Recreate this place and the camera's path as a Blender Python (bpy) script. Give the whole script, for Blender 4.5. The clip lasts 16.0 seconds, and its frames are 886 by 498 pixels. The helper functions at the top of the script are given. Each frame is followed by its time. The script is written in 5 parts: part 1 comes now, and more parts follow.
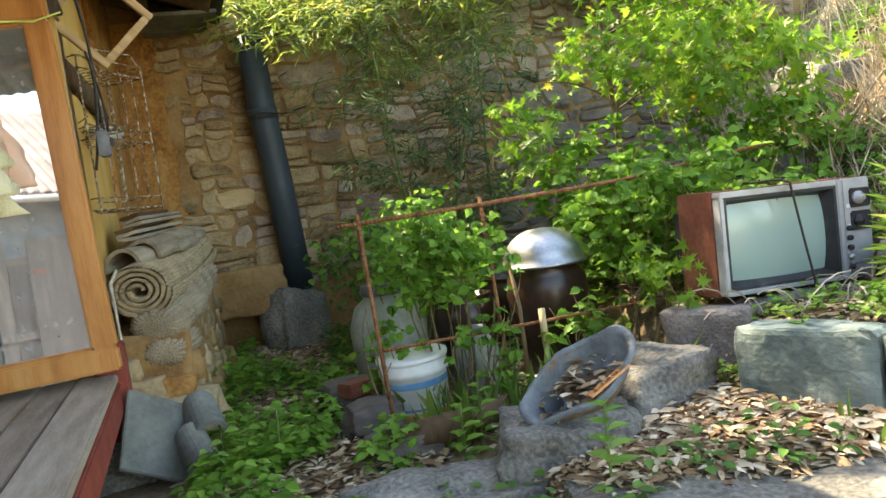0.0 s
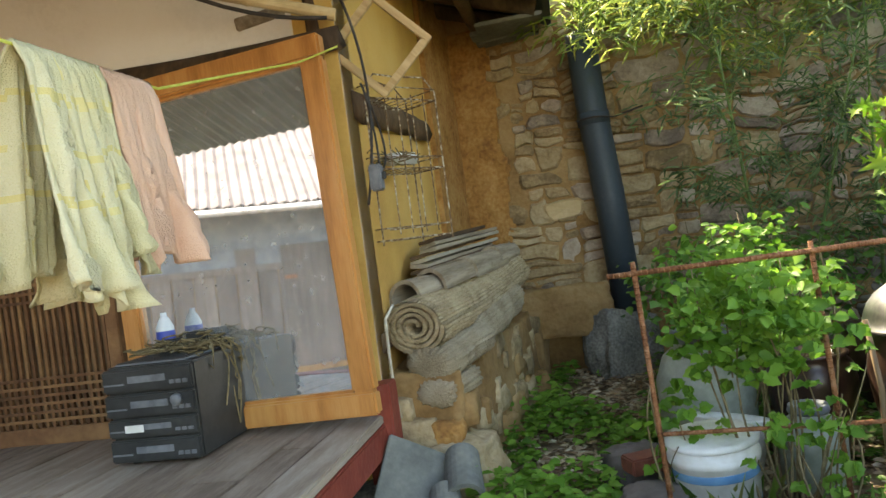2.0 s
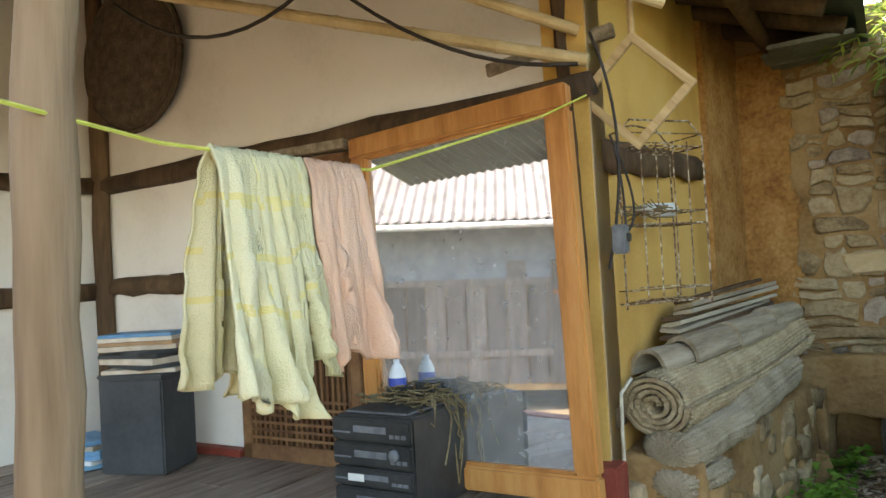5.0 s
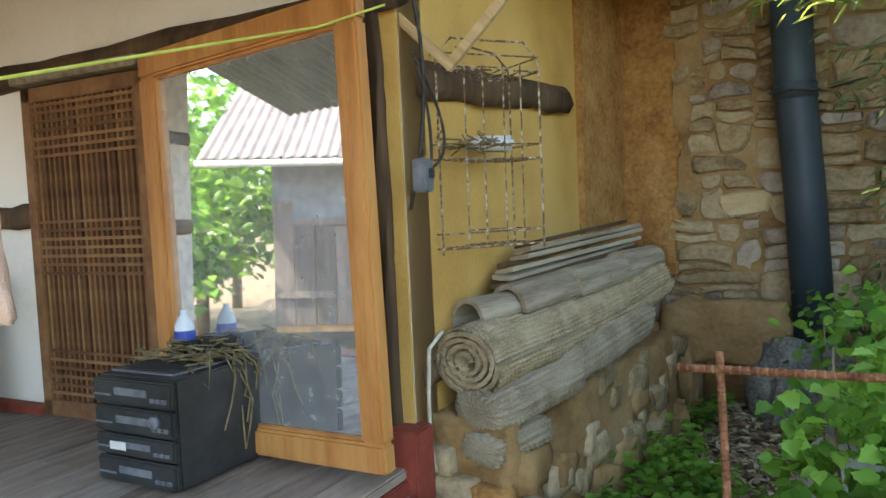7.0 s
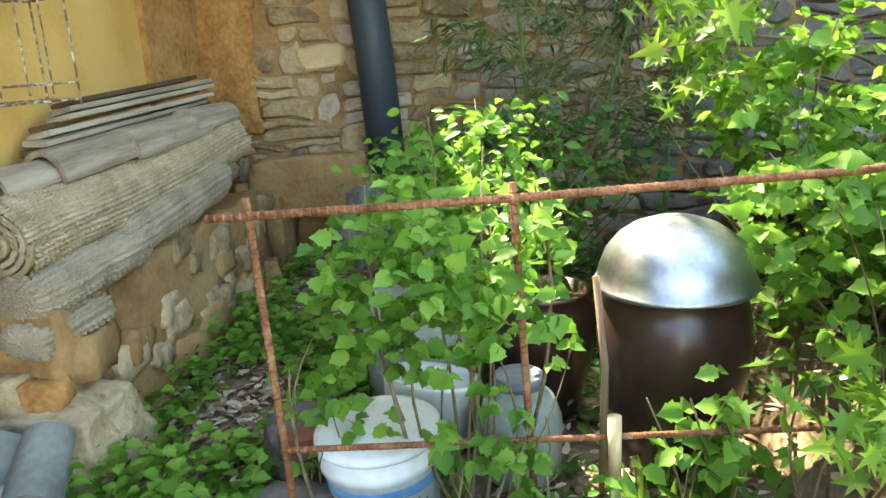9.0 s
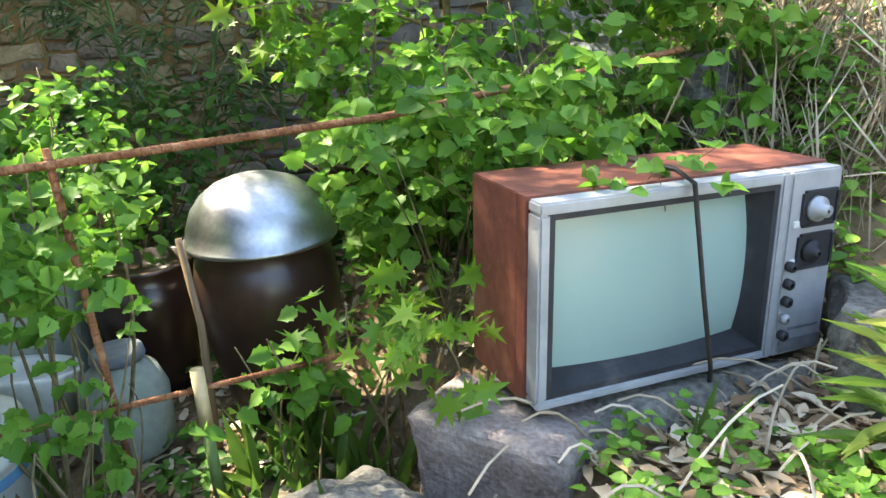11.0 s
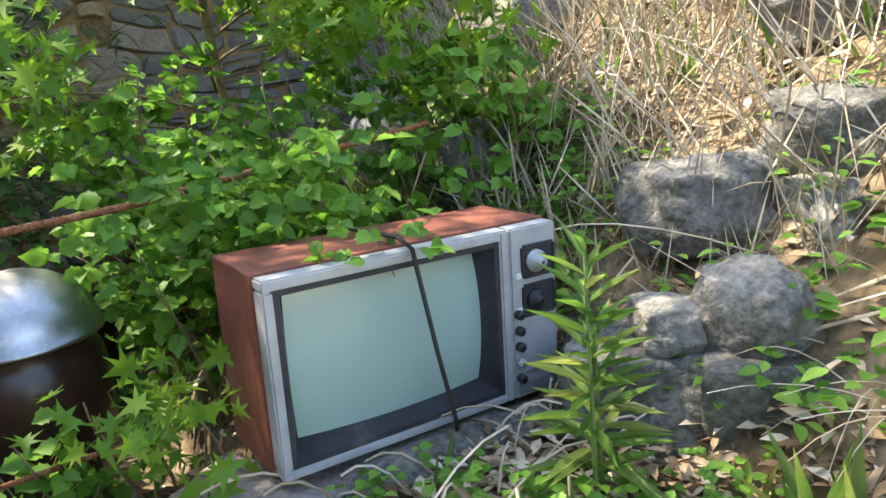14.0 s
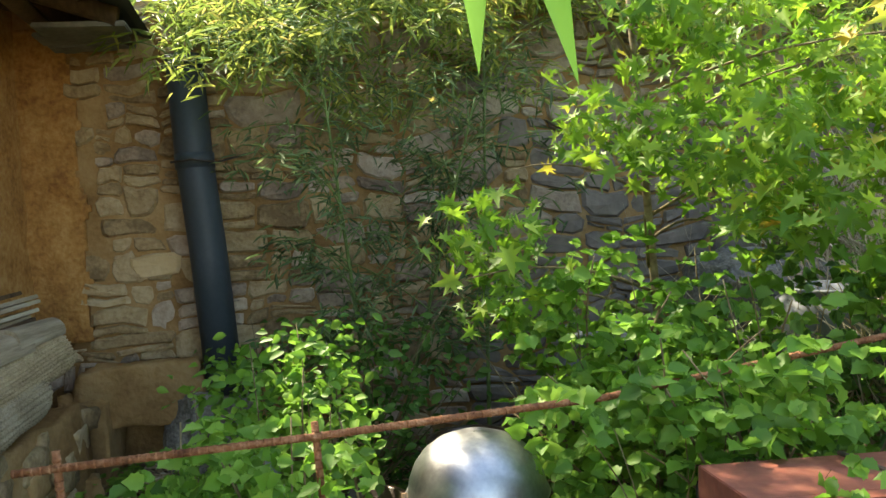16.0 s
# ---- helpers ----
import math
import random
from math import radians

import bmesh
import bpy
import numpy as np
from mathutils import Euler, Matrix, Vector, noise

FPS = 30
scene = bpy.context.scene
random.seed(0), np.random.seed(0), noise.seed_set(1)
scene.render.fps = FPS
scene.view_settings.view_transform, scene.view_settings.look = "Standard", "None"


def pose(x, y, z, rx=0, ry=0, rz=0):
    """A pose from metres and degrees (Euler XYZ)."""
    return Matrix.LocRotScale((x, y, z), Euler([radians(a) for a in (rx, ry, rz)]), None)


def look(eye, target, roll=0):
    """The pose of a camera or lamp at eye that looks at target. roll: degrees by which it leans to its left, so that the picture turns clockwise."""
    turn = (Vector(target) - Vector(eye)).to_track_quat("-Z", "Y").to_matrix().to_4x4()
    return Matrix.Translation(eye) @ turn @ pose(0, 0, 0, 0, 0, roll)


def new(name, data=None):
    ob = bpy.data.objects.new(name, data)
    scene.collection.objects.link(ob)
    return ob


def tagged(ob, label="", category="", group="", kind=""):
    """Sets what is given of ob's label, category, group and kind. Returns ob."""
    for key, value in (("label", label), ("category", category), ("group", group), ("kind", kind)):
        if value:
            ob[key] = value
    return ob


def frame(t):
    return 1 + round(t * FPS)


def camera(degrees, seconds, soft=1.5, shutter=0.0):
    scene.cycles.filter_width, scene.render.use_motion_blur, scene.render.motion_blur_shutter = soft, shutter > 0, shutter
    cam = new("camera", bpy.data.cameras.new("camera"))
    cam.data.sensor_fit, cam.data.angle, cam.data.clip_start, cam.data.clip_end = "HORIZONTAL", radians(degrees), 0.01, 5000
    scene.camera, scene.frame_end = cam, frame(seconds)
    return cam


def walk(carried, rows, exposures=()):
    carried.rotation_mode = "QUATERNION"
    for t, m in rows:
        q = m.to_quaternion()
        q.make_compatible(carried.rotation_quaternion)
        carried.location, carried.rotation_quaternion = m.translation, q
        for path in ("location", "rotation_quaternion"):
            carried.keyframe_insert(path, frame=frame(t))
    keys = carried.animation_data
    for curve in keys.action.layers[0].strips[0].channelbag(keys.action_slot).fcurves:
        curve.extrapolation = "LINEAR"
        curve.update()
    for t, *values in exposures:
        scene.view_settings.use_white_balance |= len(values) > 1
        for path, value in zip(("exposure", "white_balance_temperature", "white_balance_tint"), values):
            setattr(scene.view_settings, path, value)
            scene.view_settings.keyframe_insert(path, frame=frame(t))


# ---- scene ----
cam = camera(61.5, 16.0)

PATH = [
    (0, (0.942, -3.134, 0.871), (1.38, -1.186, 0.757), -8.2),
    (0.5, (0.955, -3.048, 0.868), (1.162, -1.062, 0.763), -8.3),
    (1, (1.008, -2.897, 0.889), (0.94, -0.899, 0.809), -8.4),
    (1.5, (1.117, -2.757, 0.96), (0.768, -0.788, 0.904), -8.2),
    (2, (1.386, -2.631, 1.024), (0.808, -0.717, 1.006), -7.5),
    (2.5, (1.469, -2.556, 1.127), (0.727, -0.699, 1.127), -6.8),
    (3, (1.459, -2.439, 1.171), (0.565, -0.65, 1.202), -6.1),
    (3.5, (1.427, -2.396, 1.194), (0.428, -0.664, 1.244), -5.6),
    (4, (1.45, -2.392, 1.2), (0.386, -0.699, 1.259), -5.2),
    (4.2, (1.459, -2.393, 1.205), (0.375, -0.714, 1.271), -4.9),
    (6.3, (1.464, -2.066, 1.252), (0.038, -0.663, 1.254), -1.5),
    (6.5, (1.533, -1.978, 1.248), (0.184, -0.502, 1.221), -1.8),
    (7, (1.661, -1.8, 1.214), (0.536, -0.151, 1.092), -2.6),
    (7.5, (1.725, -1.683, 1.181), (0.845, 0.094, 0.922), -2.8),
    (8, (1.729, -1.635, 1.15), (1.092, 0.226, 0.785), -3.1),
    (8.5, (1.759, -1.627, 1.143), (1.346, 0.276, 0.687), -3.2),
    (9, (1.805, -1.621, 1.143), (1.59, 0.299, 0.624), -3.5),
    (9.5, (1.853, -1.626, 1.143), (1.836, 0.292, 0.578), -3.6),
    (10, (1.915, -1.652, 1.152), (2.115, 0.241, 0.538), -3.6),
    (10.2, (1.931, -1.661, 1.145), (2.238, 0.214, 0.521), -3.2),
    (12.3, (2.201, -1.868, 1.08), (3.041, -0.17, 0.438), -5.5),
    (12.5, (2.213, -1.875, 1.081), (3.083, -0.194, 0.435), -5.5),
    (13, (2.231, -1.888, 1.082), (3.164, -0.238, 0.443), -5.5),
    (13.5, (2.226, -1.891, 1.095), (3.196, -0.247, 0.496), -5.6),
    (14, (2.225, -1.903, 1.125), (3.2, -0.229, 0.63), -5.5),
    (14.5, (2.173, -1.912, 1.137), (3.123, -0.171, 0.875), -5.4),
    (15, (2.141, -1.886, 1.292), (2.908, -0.055, 1.047), -6.4),
    (15.5, (2.033, -1.817, 1.33), (2.587, 0.098, 1.167), -4.5),
    (15.8, (1.994, -1.807, 1.312), (2.325, 0.162, 1.207), -3.8),
    (16, (1.93, -1.809, 1.31), (2.126, 0.179, 1.226), -3.5),
]
walk(cam, [(t, look(eye, target, roll)) for t, eye, target, roll in PATH],
     [(0, 2.85, 8500, 10), (1.5, 2.9, 8400, 10), (3.5, 2.95, 8300, 10), (7, 2.95, 7300, 10), (7.6, 3.35, 7300, 10), (8.3, 3.5, 7600, 9), (9, 3.65, 7900, 8), (10.2, 3.35, 7500, 8), (12.5, 2.6, 6900, 12), (14, 2.55, 7100, 11), (16, 2.55, 8000, 8)])

# ---- light ----
SUN_AZ, SUN_EL = radians(-35), radians(54)
world = bpy.data.worlds.new("world")
scene.world = world
world.use_nodes = True
wn = world.node_tree
sky = wn.nodes.new("ShaderNodeTexSky")
sky.sky_type, sky.sun_disc = "NISHITA", False
sky.sun_elevation, sky.sun_rotation = SUN_EL, SUN_AZ
wn.links.new(sky.outputs[0], wn.nodes["Background"].inputs[0])
wn.nodes["Background"].inputs[1].default_value = 0.15
sun = new("sun", bpy.data.lights.new("sun", "SUN"))
sun.data.energy, sun.data.angle, sun.data.color = 3.2, radians(0.6), (1, 0.94, 0.82)
sun_way = Vector((math.sin(SUN_AZ) * math.cos(SUN_EL), math.cos(SUN_AZ) * math.cos(SUN_EL), math.sin(SUN_EL)))
sun.matrix_world = look((0, 0, 8), Vector((0, 0, 8)) - sun_way)

# ---- materials ----


def material(name, stops, scale=6.0, rough=0.8, metal=0.0, bump=0.3, bump_scale=40.0, island=0.0, obj=0.0, stretch=(1, 1, 1),
             detail=8.0, translucent=0.0, spec=0.3, coords="Object", fine=0.35):
    """Colour ramp over two scales of noise, varied by island or object, with relief."""
    m = bpy.data.materials.new(name)
    m.use_nodes = True
    t = m.node_tree
    n, l = t.nodes, t.links
    p = n["Principled BSDF"]
    p.inputs["Roughness"].default_value, p.inputs["Metallic"].default_value = rough, metal
    p.inputs["Specular IOR Level"].default_value = spec
    tc = n.new("ShaderNodeTexCoord")
    mp = n.new("ShaderNodeMapping")
    mp.inputs["Scale"].default_value = stretch
    if coords == "World":
        geo = n.new("ShaderNodeNewGeometry")
        l.new(geo.outputs["Position"], mp.inputs[0])
    else:
        l.new(tc.outputs["Object"], mp.inputs[0])
    a = n.new("ShaderNodeTexNoise")
    a.inputs["Scale"].default_value, a.inputs["Detail"].default_value = scale, detail
    b = n.new("ShaderNodeTexNoise")
    b.inputs["Scale"].default_value, b.inputs["Detail"].default_value = bump_scale, 6
    l.new(mp.outputs[0], a.inputs[0]), l.new(mp.outputs[0], b.inputs[0])
    mix = n.new("ShaderNodeMath")
    mix.operation = "MULTIPLY_ADD"
    mix.inputs[1].default_value = fine
    l.new(b.outputs[0], mix.inputs[0])
    sub = n.new("ShaderNodeMath")
    sub.operation = "SUBTRACT"
    sub.inputs[1].default_value = fine * 0.5
    l.new(a.outputs[0], sub.inputs[0])
    l.new(sub.outputs[0], mix.inputs[2])
    last = mix.outputs[0]
    if island or obj:
        if island:
            g = n.new("ShaderNodeNewGeometry")
            src, amount = g.outputs["Random Per Island"], island
        else:
            g = n.new("ShaderNodeObjectInfo")
            src, amount = g.outputs["Random"], obj
        k = n.new("ShaderNodeMath")
        k.operation = "MULTIPLY_ADD"
        k.inputs[1].default_value = amount
        l.new(src, k.inputs[0])
        s2 = n.new("ShaderNodeMath")
        s2.operation = "SUBTRACT"
        s2.inputs[1].default_value = amount * 0.5
        l.new(last, s2.inputs[0])
        l.new(s2.outputs[0], k.inputs[2])
        last = k.outputs[0]
    r = n.new("ShaderNodeValToRGB")
    while len(r.color_ramp.elements) < len(stops):
        r.color_ramp.elements.new(0.5)
    for e, (pos, c) in zip(r.color_ramp.elements, stops):
        e.position, e.color = pos, (*c, 1)
    l.new(last, r.inputs[0])
    l.new(r.outputs[0], p.inputs["Base Color"])
    if bump:
        bp = n.new("ShaderNodeBump")
        bp.inputs["Strength"].default_value, bp.inputs["Distance"].default_value = bump, 0.01
        l.new(b.outputs[0], bp.inputs["Height"])
        l.new(bp.outputs[0], p.inputs["Normal"])
    if translucent:
        tr = n.new("ShaderNodeBsdfTranslucent")
        l.new(r.outputs[0], tr.inputs[0])
        ms = n.new("ShaderNodeMixShader")
        ms.inputs[0].default_value = translucent
        l.new(p.outputs[0], ms.inputs[1]), l.new(tr.outputs[0], ms.inputs[2])
        l.new(ms.outputs[0], n["Material Output"].inputs[0])
    return m


M = {}
M["mud"] = material("mud_mortar", [(.25, (.16, .085, .03)), (.5, (.30, .18, .075)), (.75, (.40, .27, .13))], 3, .95, bump=.8, bump_scale=35, coords="World")
M["mud_orange"] = material("orange_mud", [(.25, (.22, .10, .03)), (.5, (.36, .18, .055)), (.78, (.46, .27, .10))], 6, .95, bump=1, bump_scale=40, obj=.15, fine=.8)
M["ochre"] = material("ochre_plaster", [(.25, (.45, .25, .06)), (.5, (.62, .38, .11)), (.8, (.68, .46, .17))], 1.6, .9, bump=.25, bump_scale=60, fine=.2)
M["white"] = material("white_plaster", [(.25, (.62, .57, .50)), (.5, (.76, .72, .65)), (.8, (.80, .77, .71))], 1.8, .9, bump=.15, bump_scale=50, fine=.2)
M["stone_warm"] = material("tan_field_stone", [(.15, (.17, .115, .06)), (.4, (.29, .205, .11)), (.6, (.37, .275, .155)), (.85, (.46, .36, .225))], 9, .92, bump=.9, bump_scale=45, obj=.5, coords="World", fine=.7)
M["stone_grey"] = material("grey_field_stone", [(.15, (.17, .13, .10)), (.4, (.29, .225, .17)), (.6, (.37, .29, .22)), (.85, (.46, .38, .295))], 9, .92, bump=.9, bump_scale=45, obj=.5, coords="World", fine=.7)
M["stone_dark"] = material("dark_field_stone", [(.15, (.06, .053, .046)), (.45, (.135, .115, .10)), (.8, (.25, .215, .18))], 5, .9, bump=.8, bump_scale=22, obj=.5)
M["stone_rest"] = material("far_field_stone", [(.15, (.15, .125, .10)), (.5, (.29, .235, .18)), (.85, (.42, .35, .27))], 9, .92, bump=.9, bump_scale=45, island=.55, fine=.7)
M["stone_rest_warm"] = material("far_tan_stone", [(.15, (.17, .115, .06)), (.5, (.31, .22, .12)), (.85, (.45, .35, .215))], 9, .92, bump=.9, bump_scale=45, island=.5, fine=.7)
M["pale"] = material("pale_stone", [(.3, (.50, .36, .19)), (.7, (.60, .47, .28))], 6, .9, bump=.4)
M["rock"] = material("garden_rock", [(.25, (.075, .072, .062)), (.45, (.14, .133, .115)), (.6, (.20, .19, .165)), (.8, (.29, .275, .24))], 5, .92, bump=1, bump_scale=60, obj=.2, fine=.9)
M["granite"] = material("pink_granite", [(.25, (.13, .10, .09)), (.5, (.25, .21, .19)), (.8, (.38, .335, .305))], 9, .9, bump=.6, bump_scale=90, fine=.7)
M["bluestone"] = material("bluish_concrete_block", [(.25, (.07, .095, .09)), (.5, (.14, .18, .165)), (.8, (.22, .26, .24))], 5, .9, bump=.6)
M["soil"] = material("soil", [(.25, (.075, .055, .03)), (.5, (.17, .12, .07)), (.78, (.27, .21, .13))], 5, .95, bump=.9, bump_scale=45, coords="World", fine=.6)
M["litter"] = material("dry_leaf", [(.1, (.17, .105, .055)), (.45, (.36, .25, .15)), (.7, (.47, .37, .25)), (.95, (.56, .48, .36))], 8, .85, bump=0, island=1.0)
M["wood_dark"] = material("aged_dark_wood", [(.25, (.045, .027, .015)), (.5, (.10, .06, .032)), (.8, (.18, .115, .06))], 5, .8, bump=.6, stretch=(1, 1, .15), obj=.2)
M["wood_post"] = material("weathered_post", [(.25, (.10, .06, .03)), (.5, (.21, .14, .08)), (.8, (.32, .235, .15))], 9, .85, bump=.7, stretch=(1, 1, .1))
M["lattice"] = material("brown_lattice_wood", [(.25, (.08, .035, .015)), (.5, (.17, .08, .035)), (.8, (.26, .14, .06))], 7, .7, bump=.4, obj=.4)
M["frame_wood"] = material("orange_varnished_wood", [(.25, (.32, .12, .028)), (.5, (.48, .205, .055)), (.8, (.58, .30, .10))], 4, .38, bump=.15, stretch=(4, 4, .5), spec=.5, obj=.15)
M["board"] = material("worn_floor_board", [(.2, (.17, .12, .085)), (.5, (.29, .22, .165)), (.8, (.40, .33, .26))], 5, .65, bump=.35, stretch=(5, .6, 5), obj=.35)
M["redpaint"] = material("worn_red_paint", [(.25, (.17, .03, .02)), (.6, (.27, .055, .035)), (.85, (.33, .15, .10))], 7, .6, bump=.3)
M["bamboo_pole"] = material("dry_bamboo_pole", [(.25, (.40, .29, .14)), (.6, (.58, .46, .26)), (.85, (.66, .56, .36))], 6, .5, bump=.2)
M["pale_wood"] = material("pale_raw_timber", [(.25, (.36, .23, .10)), (.6, (.55, .40, .21)), (.85, (.62, .49, .30))], 8, .75, bump=.3, stretch=(.3, 4, 4))
M["mat"] = material("straw_mat", [(.2, (.20, .145, .08)), (.5, (.37, .285, .17)), (.8, (.49, .40, .26))], 14, .95, bump=.9, bump_scale=130, fine=.7)
M["sack"] = material("coarse_sacking", [(.2, (.17, .13, .08)), (.5, (.31, .25, .165)), (.8, (.41, .35, .25))], 9, .95, bump=1, bump_scale=150, fine=.6)
M["greywood"] = material("weathered_grey_timber", [(.2, (.17, .13, .085)), (.5, (.31, .255, .18)), (.8, (.42, .37, .28))], 7, .9, bump=.5, stretch=(4, .4, 4), obj=.35)
M["slate"] = material("grey_slate_tile", [(.25, (.09, .095, .085)), (.55, (.16, .165, .145)), (.85, (.25, .25, .21))], 5, .85, bump=.4)
M["towel_y"] = material("cream_terry_towel", [(.25, (.55, .50, .27)), (.5, (.64, .60, .37)), (.8, (.69, .66, .48))], 4, .95, bump=.6, bump_scale=300, spec=.1)
M["towel_stripe"] = material("yellow_towel_stripe", [(.2, (.62, .53, .20)), (.8, (.66, .59, .29))], 10, .95, bump=.4, bump_scale=300, spec=.1)
M["towel_p"] = material("peach_terry_towel", [(.25, (.60, .35, .23)), (.5, (.67, .43, .30)), (.8, (.70, .50, .38))], 4, .95, bump=.6, bump_scale=300, spec=.1)
M["black"] = material("dusty_black_plastic", [(.3, (.018, .02, .02)), (.7, (.04, .042, .04)), (.9, (.09, .085, .075))], 6, .45, bump=.05)
M["silverline"] = material("grey_plastic_trim", [(.3, (.10, .11, .12)), (.7, (.18, .19, .20))], 20, .4, bump=0)
M["pipe"] = material("dark_blue_grey_pipe", [(.3, (.028, .042, .052)), (.6, (.04, .055, .066)), (.85, (.075, .085, .09))], 3, .5, bump=.08)
M["rust"] = material("rusty_steel", [(.25, (.09, .035, .015)), (.5, (.21, .085, .035)), (.8, (.36, .19, .10))], 30, .85, bump=.6, bump_scale=120)
M["rack_metal"] = material("flaking_white_wire", [(.45, (.12, .065, .03)), (.54, (.28, .20, .12)), (.64, (.52, .46, .36))], 45, .6, bump=.2, coords="World")
M["steel"] = material("stainless_steel", [(.3, (.33, .34, .36)), (.55, (.42, .43, .44)), (.75, (.50, .51, .52))], 5, .40, metal=1, bump=.08, bump_scale=70, fine=.6)
M["onggi"] = material("brown_glazed_jar", [(.3, (.022, .011, .008)), (.6, (.04, .02, .013)), (.85, (.07, .04, .025))], 5, .28, bump=.06, spec=.5)
M["potgrey"] = material("grey_blue_jar", [(.25, (.09, .10, .11)), (.55, (.16, .18, .20)), (.85, (.24, .25, .25))], 5, .45, bump=.1)
M["plastic_w"] = material("dirty_white_plastic", [(.25, (.52, .52, .46)), (.55, (.70, .71, .68)), (.8, (.76, .78, .77))], 6, .45, bump=.05)
M["plastic_blue"] = material("blue_print", [(.3, (.06, .20, .38)), (.7, (.16, .34, .50))], 12, .5, bump=0)
M["plastic_yel"] = material("yellow_brown_print", [(.3, (.34, .20, .04)), (.7, (.55, .38, .10))], 18, .5, bump=0)
M["jug"] = material("cloudy_jug", [(.3, (.20, .23, .19)), (.7, (.34, .38, .33))], 5, .35, bump=.05)
M["tv_red"] = material("red_brown_cabinet", [(.2, (.11, .035, .024)), (.5, (.20, .066, .042)), (.68, (.26, .11, .07)), (.8, (.32, .22, .15))], 4, .55, bump=.15, fine=.5)
M["tv_silver"] = material("dull_silver_trim", [(.25, (.27, .28, .29)), (.6, (.40, .41, .42)), (.85, (.49, .49, .48))], 7, .4, metal=.25, bump=.05)
M["tv_screen"] = material("grey_green_tube", [(.3, (.27, .38, .34)), (.7, (.33, .44, .39))], 1.5, .12, bump=0, spec=.6, fine=.05)
M["tv_black"] = material("black_bezel", [(.3, (.02, .02, .022)), (.65, (.04, .04, .045)), (.9, (.12, .11, .10))], 9, .5, bump=.1)
M["felt"] = material("grey_felt", [(.25, (.07, .08, .085)), (.6, (.15, .17, .18)), (.85, (.27, .28, .28))], 9, .95, bump=.7)
M["burlap"] = material("brown_basket", [(.25, (.09, .06, .04)), (.6, (.20, .14, .09)), (.85, (.32, .24, .16))], 14, .95, bump=.9)
M["orange"] = material("orange_plastic", [(.3, (.48, .20, .07)), (.7, (.62, .30, .12))], 9, .5, bump=.05)
M["wicker"] = material("dark_woven_wicker", [(.3, (.055, .038, .025)), (.6, (.11, .08, .055)), (.85, (.17, .13, .09))], 20, .8, bump=.9, bump_scale=90, stretch=(1, 1, 5))
M["stem"] = material("brown_stem", [(.3, (.10, .075, .035)), (.7, (.24, .19, .10))], 20, .8, bump=.4)
M["drystem"] = material("dry_straw_stem", [(.2, (.30, .23, .15)), (.8, (.58, .50, .38))], 9, .85, bump=0, island=.8)
M["greenstem"] = material("green_stem", [(.3, (.07, .12, .03)), (.7, (.15, .22, .06))], 12, .6, bump=.1)
LEAF = dict(rough=.5, bump=0, island=.75, translucent=.52, spec=.35, fine=.1)
M["leaf_bright"] = material("bright_green_leaf", [(.1, (.075, .19, .022)), (.5, (.15, .33, .04)), (.9, (.25, .44, .07))], 2, **LEAF)
M["leaf_mid"] = material("mid_green_leaf", [(.1, (.045, .125, .022)), (.5, (.09, .215, .035)), (.9, (.16, .32, .06))], 2, **LEAF)
M["leaf_maple"] = material("maple_leaf", [(.08, (.08, .19, .018)), (.5, (.17, .33, .03)), (.85, (.30, .45, .05)), (.98, (.48, .36, .06))], 2, **LEAF)
M["leaf_bamboo"] = material("bamboo_leaf", [(.1, (.11, .18, .04)), (.5, (.24, .33, .07)), (.8, (.40, .44, .11)), (.98, (.52, .42, .14))], 2, **LEAF)
# darker copy of the bamboo leaf, with shade put into its colour
M["leaf_bamboo_shade"] = material("shaded_bamboo_leaf", [(.1, (.06, .11, .045)), (.5, (.12, .19, .075)), (.9, (.20, .28, .11))], 2, **LEAF)
M["grass"] = material("grass_blade", [(.1, (.06, .14, .025)), (.6, (.14, .25, .04)), (.95, (.30, .32, .09))], 2, **LEAF)
M["tin"] = material("corrugated_green_sheet", [(.3, (.03, .05, .045)), (.7, (.07, .10, .09))], 4, .5, metal=.3, bump=.1)
M["roofsheet"] = material("weathered_grey_roof_sheet", [(.3, (.13, .11, .108)), (.7, (.21, .18, .175))], 3, .8, bump=.2)
M["oldplank"] = material("old_grey_plank", [(.25, (.07, .06, .05)), (.6, (.135, .115, .10)), (.85, (.20, .175, .15))], 4, .85, bump=.5, stretch=(4, 4, .4), obj=.4)
M["string"] = material("yellow_green_cord", [(.3, (.45, .50, .08)), (.7, (.58, .62, .14))], 20, .7, bump=0)
M["rope"] = material("pale_rope", [(.3, (.40, .35, .26)), (.7, (.58, .53, .42))], 40, .9, bump=.3)
M["cable"] = material("black_cable", [(.3, (.02, .018, .015)), (.7, (.05, .04, .035))], 20, .6, bump=0)
M["paper"] = material("old_paper", [(.3, (.45, .38, .28)), (.7, (.62, .56, .46))], 15, .9, bump=.1, obj=.5)
M["cardboard"] = material("brown_cardboard", [(.3, (.28, .17, .09)), (.7, (.42, .28, .16))], 9, .9, bump=.2)
M["charcoal"] = material("charcoal_grey_panel", [(.3, (.035, .04, .042)), (.7, (.06, .066, .068))], 5, .6, bump=.1)
M["bottleblue"] = material("blue_label", [(.3, (.03, .06, .30)), (.7, (.06, .10, .42))], 9, .4, bump=0)
M["clear"] = material("clear_bottle", [(.3, (.55, .62, .66)), (.7, (.66, .72, .75))], 5, .15, bump=0)
mirror = bpy.data.materials.new("dusty_mirror")
mirror.use_nodes = True
mt = mirror.node_tree
pb = mt.nodes["Principled BSDF"]
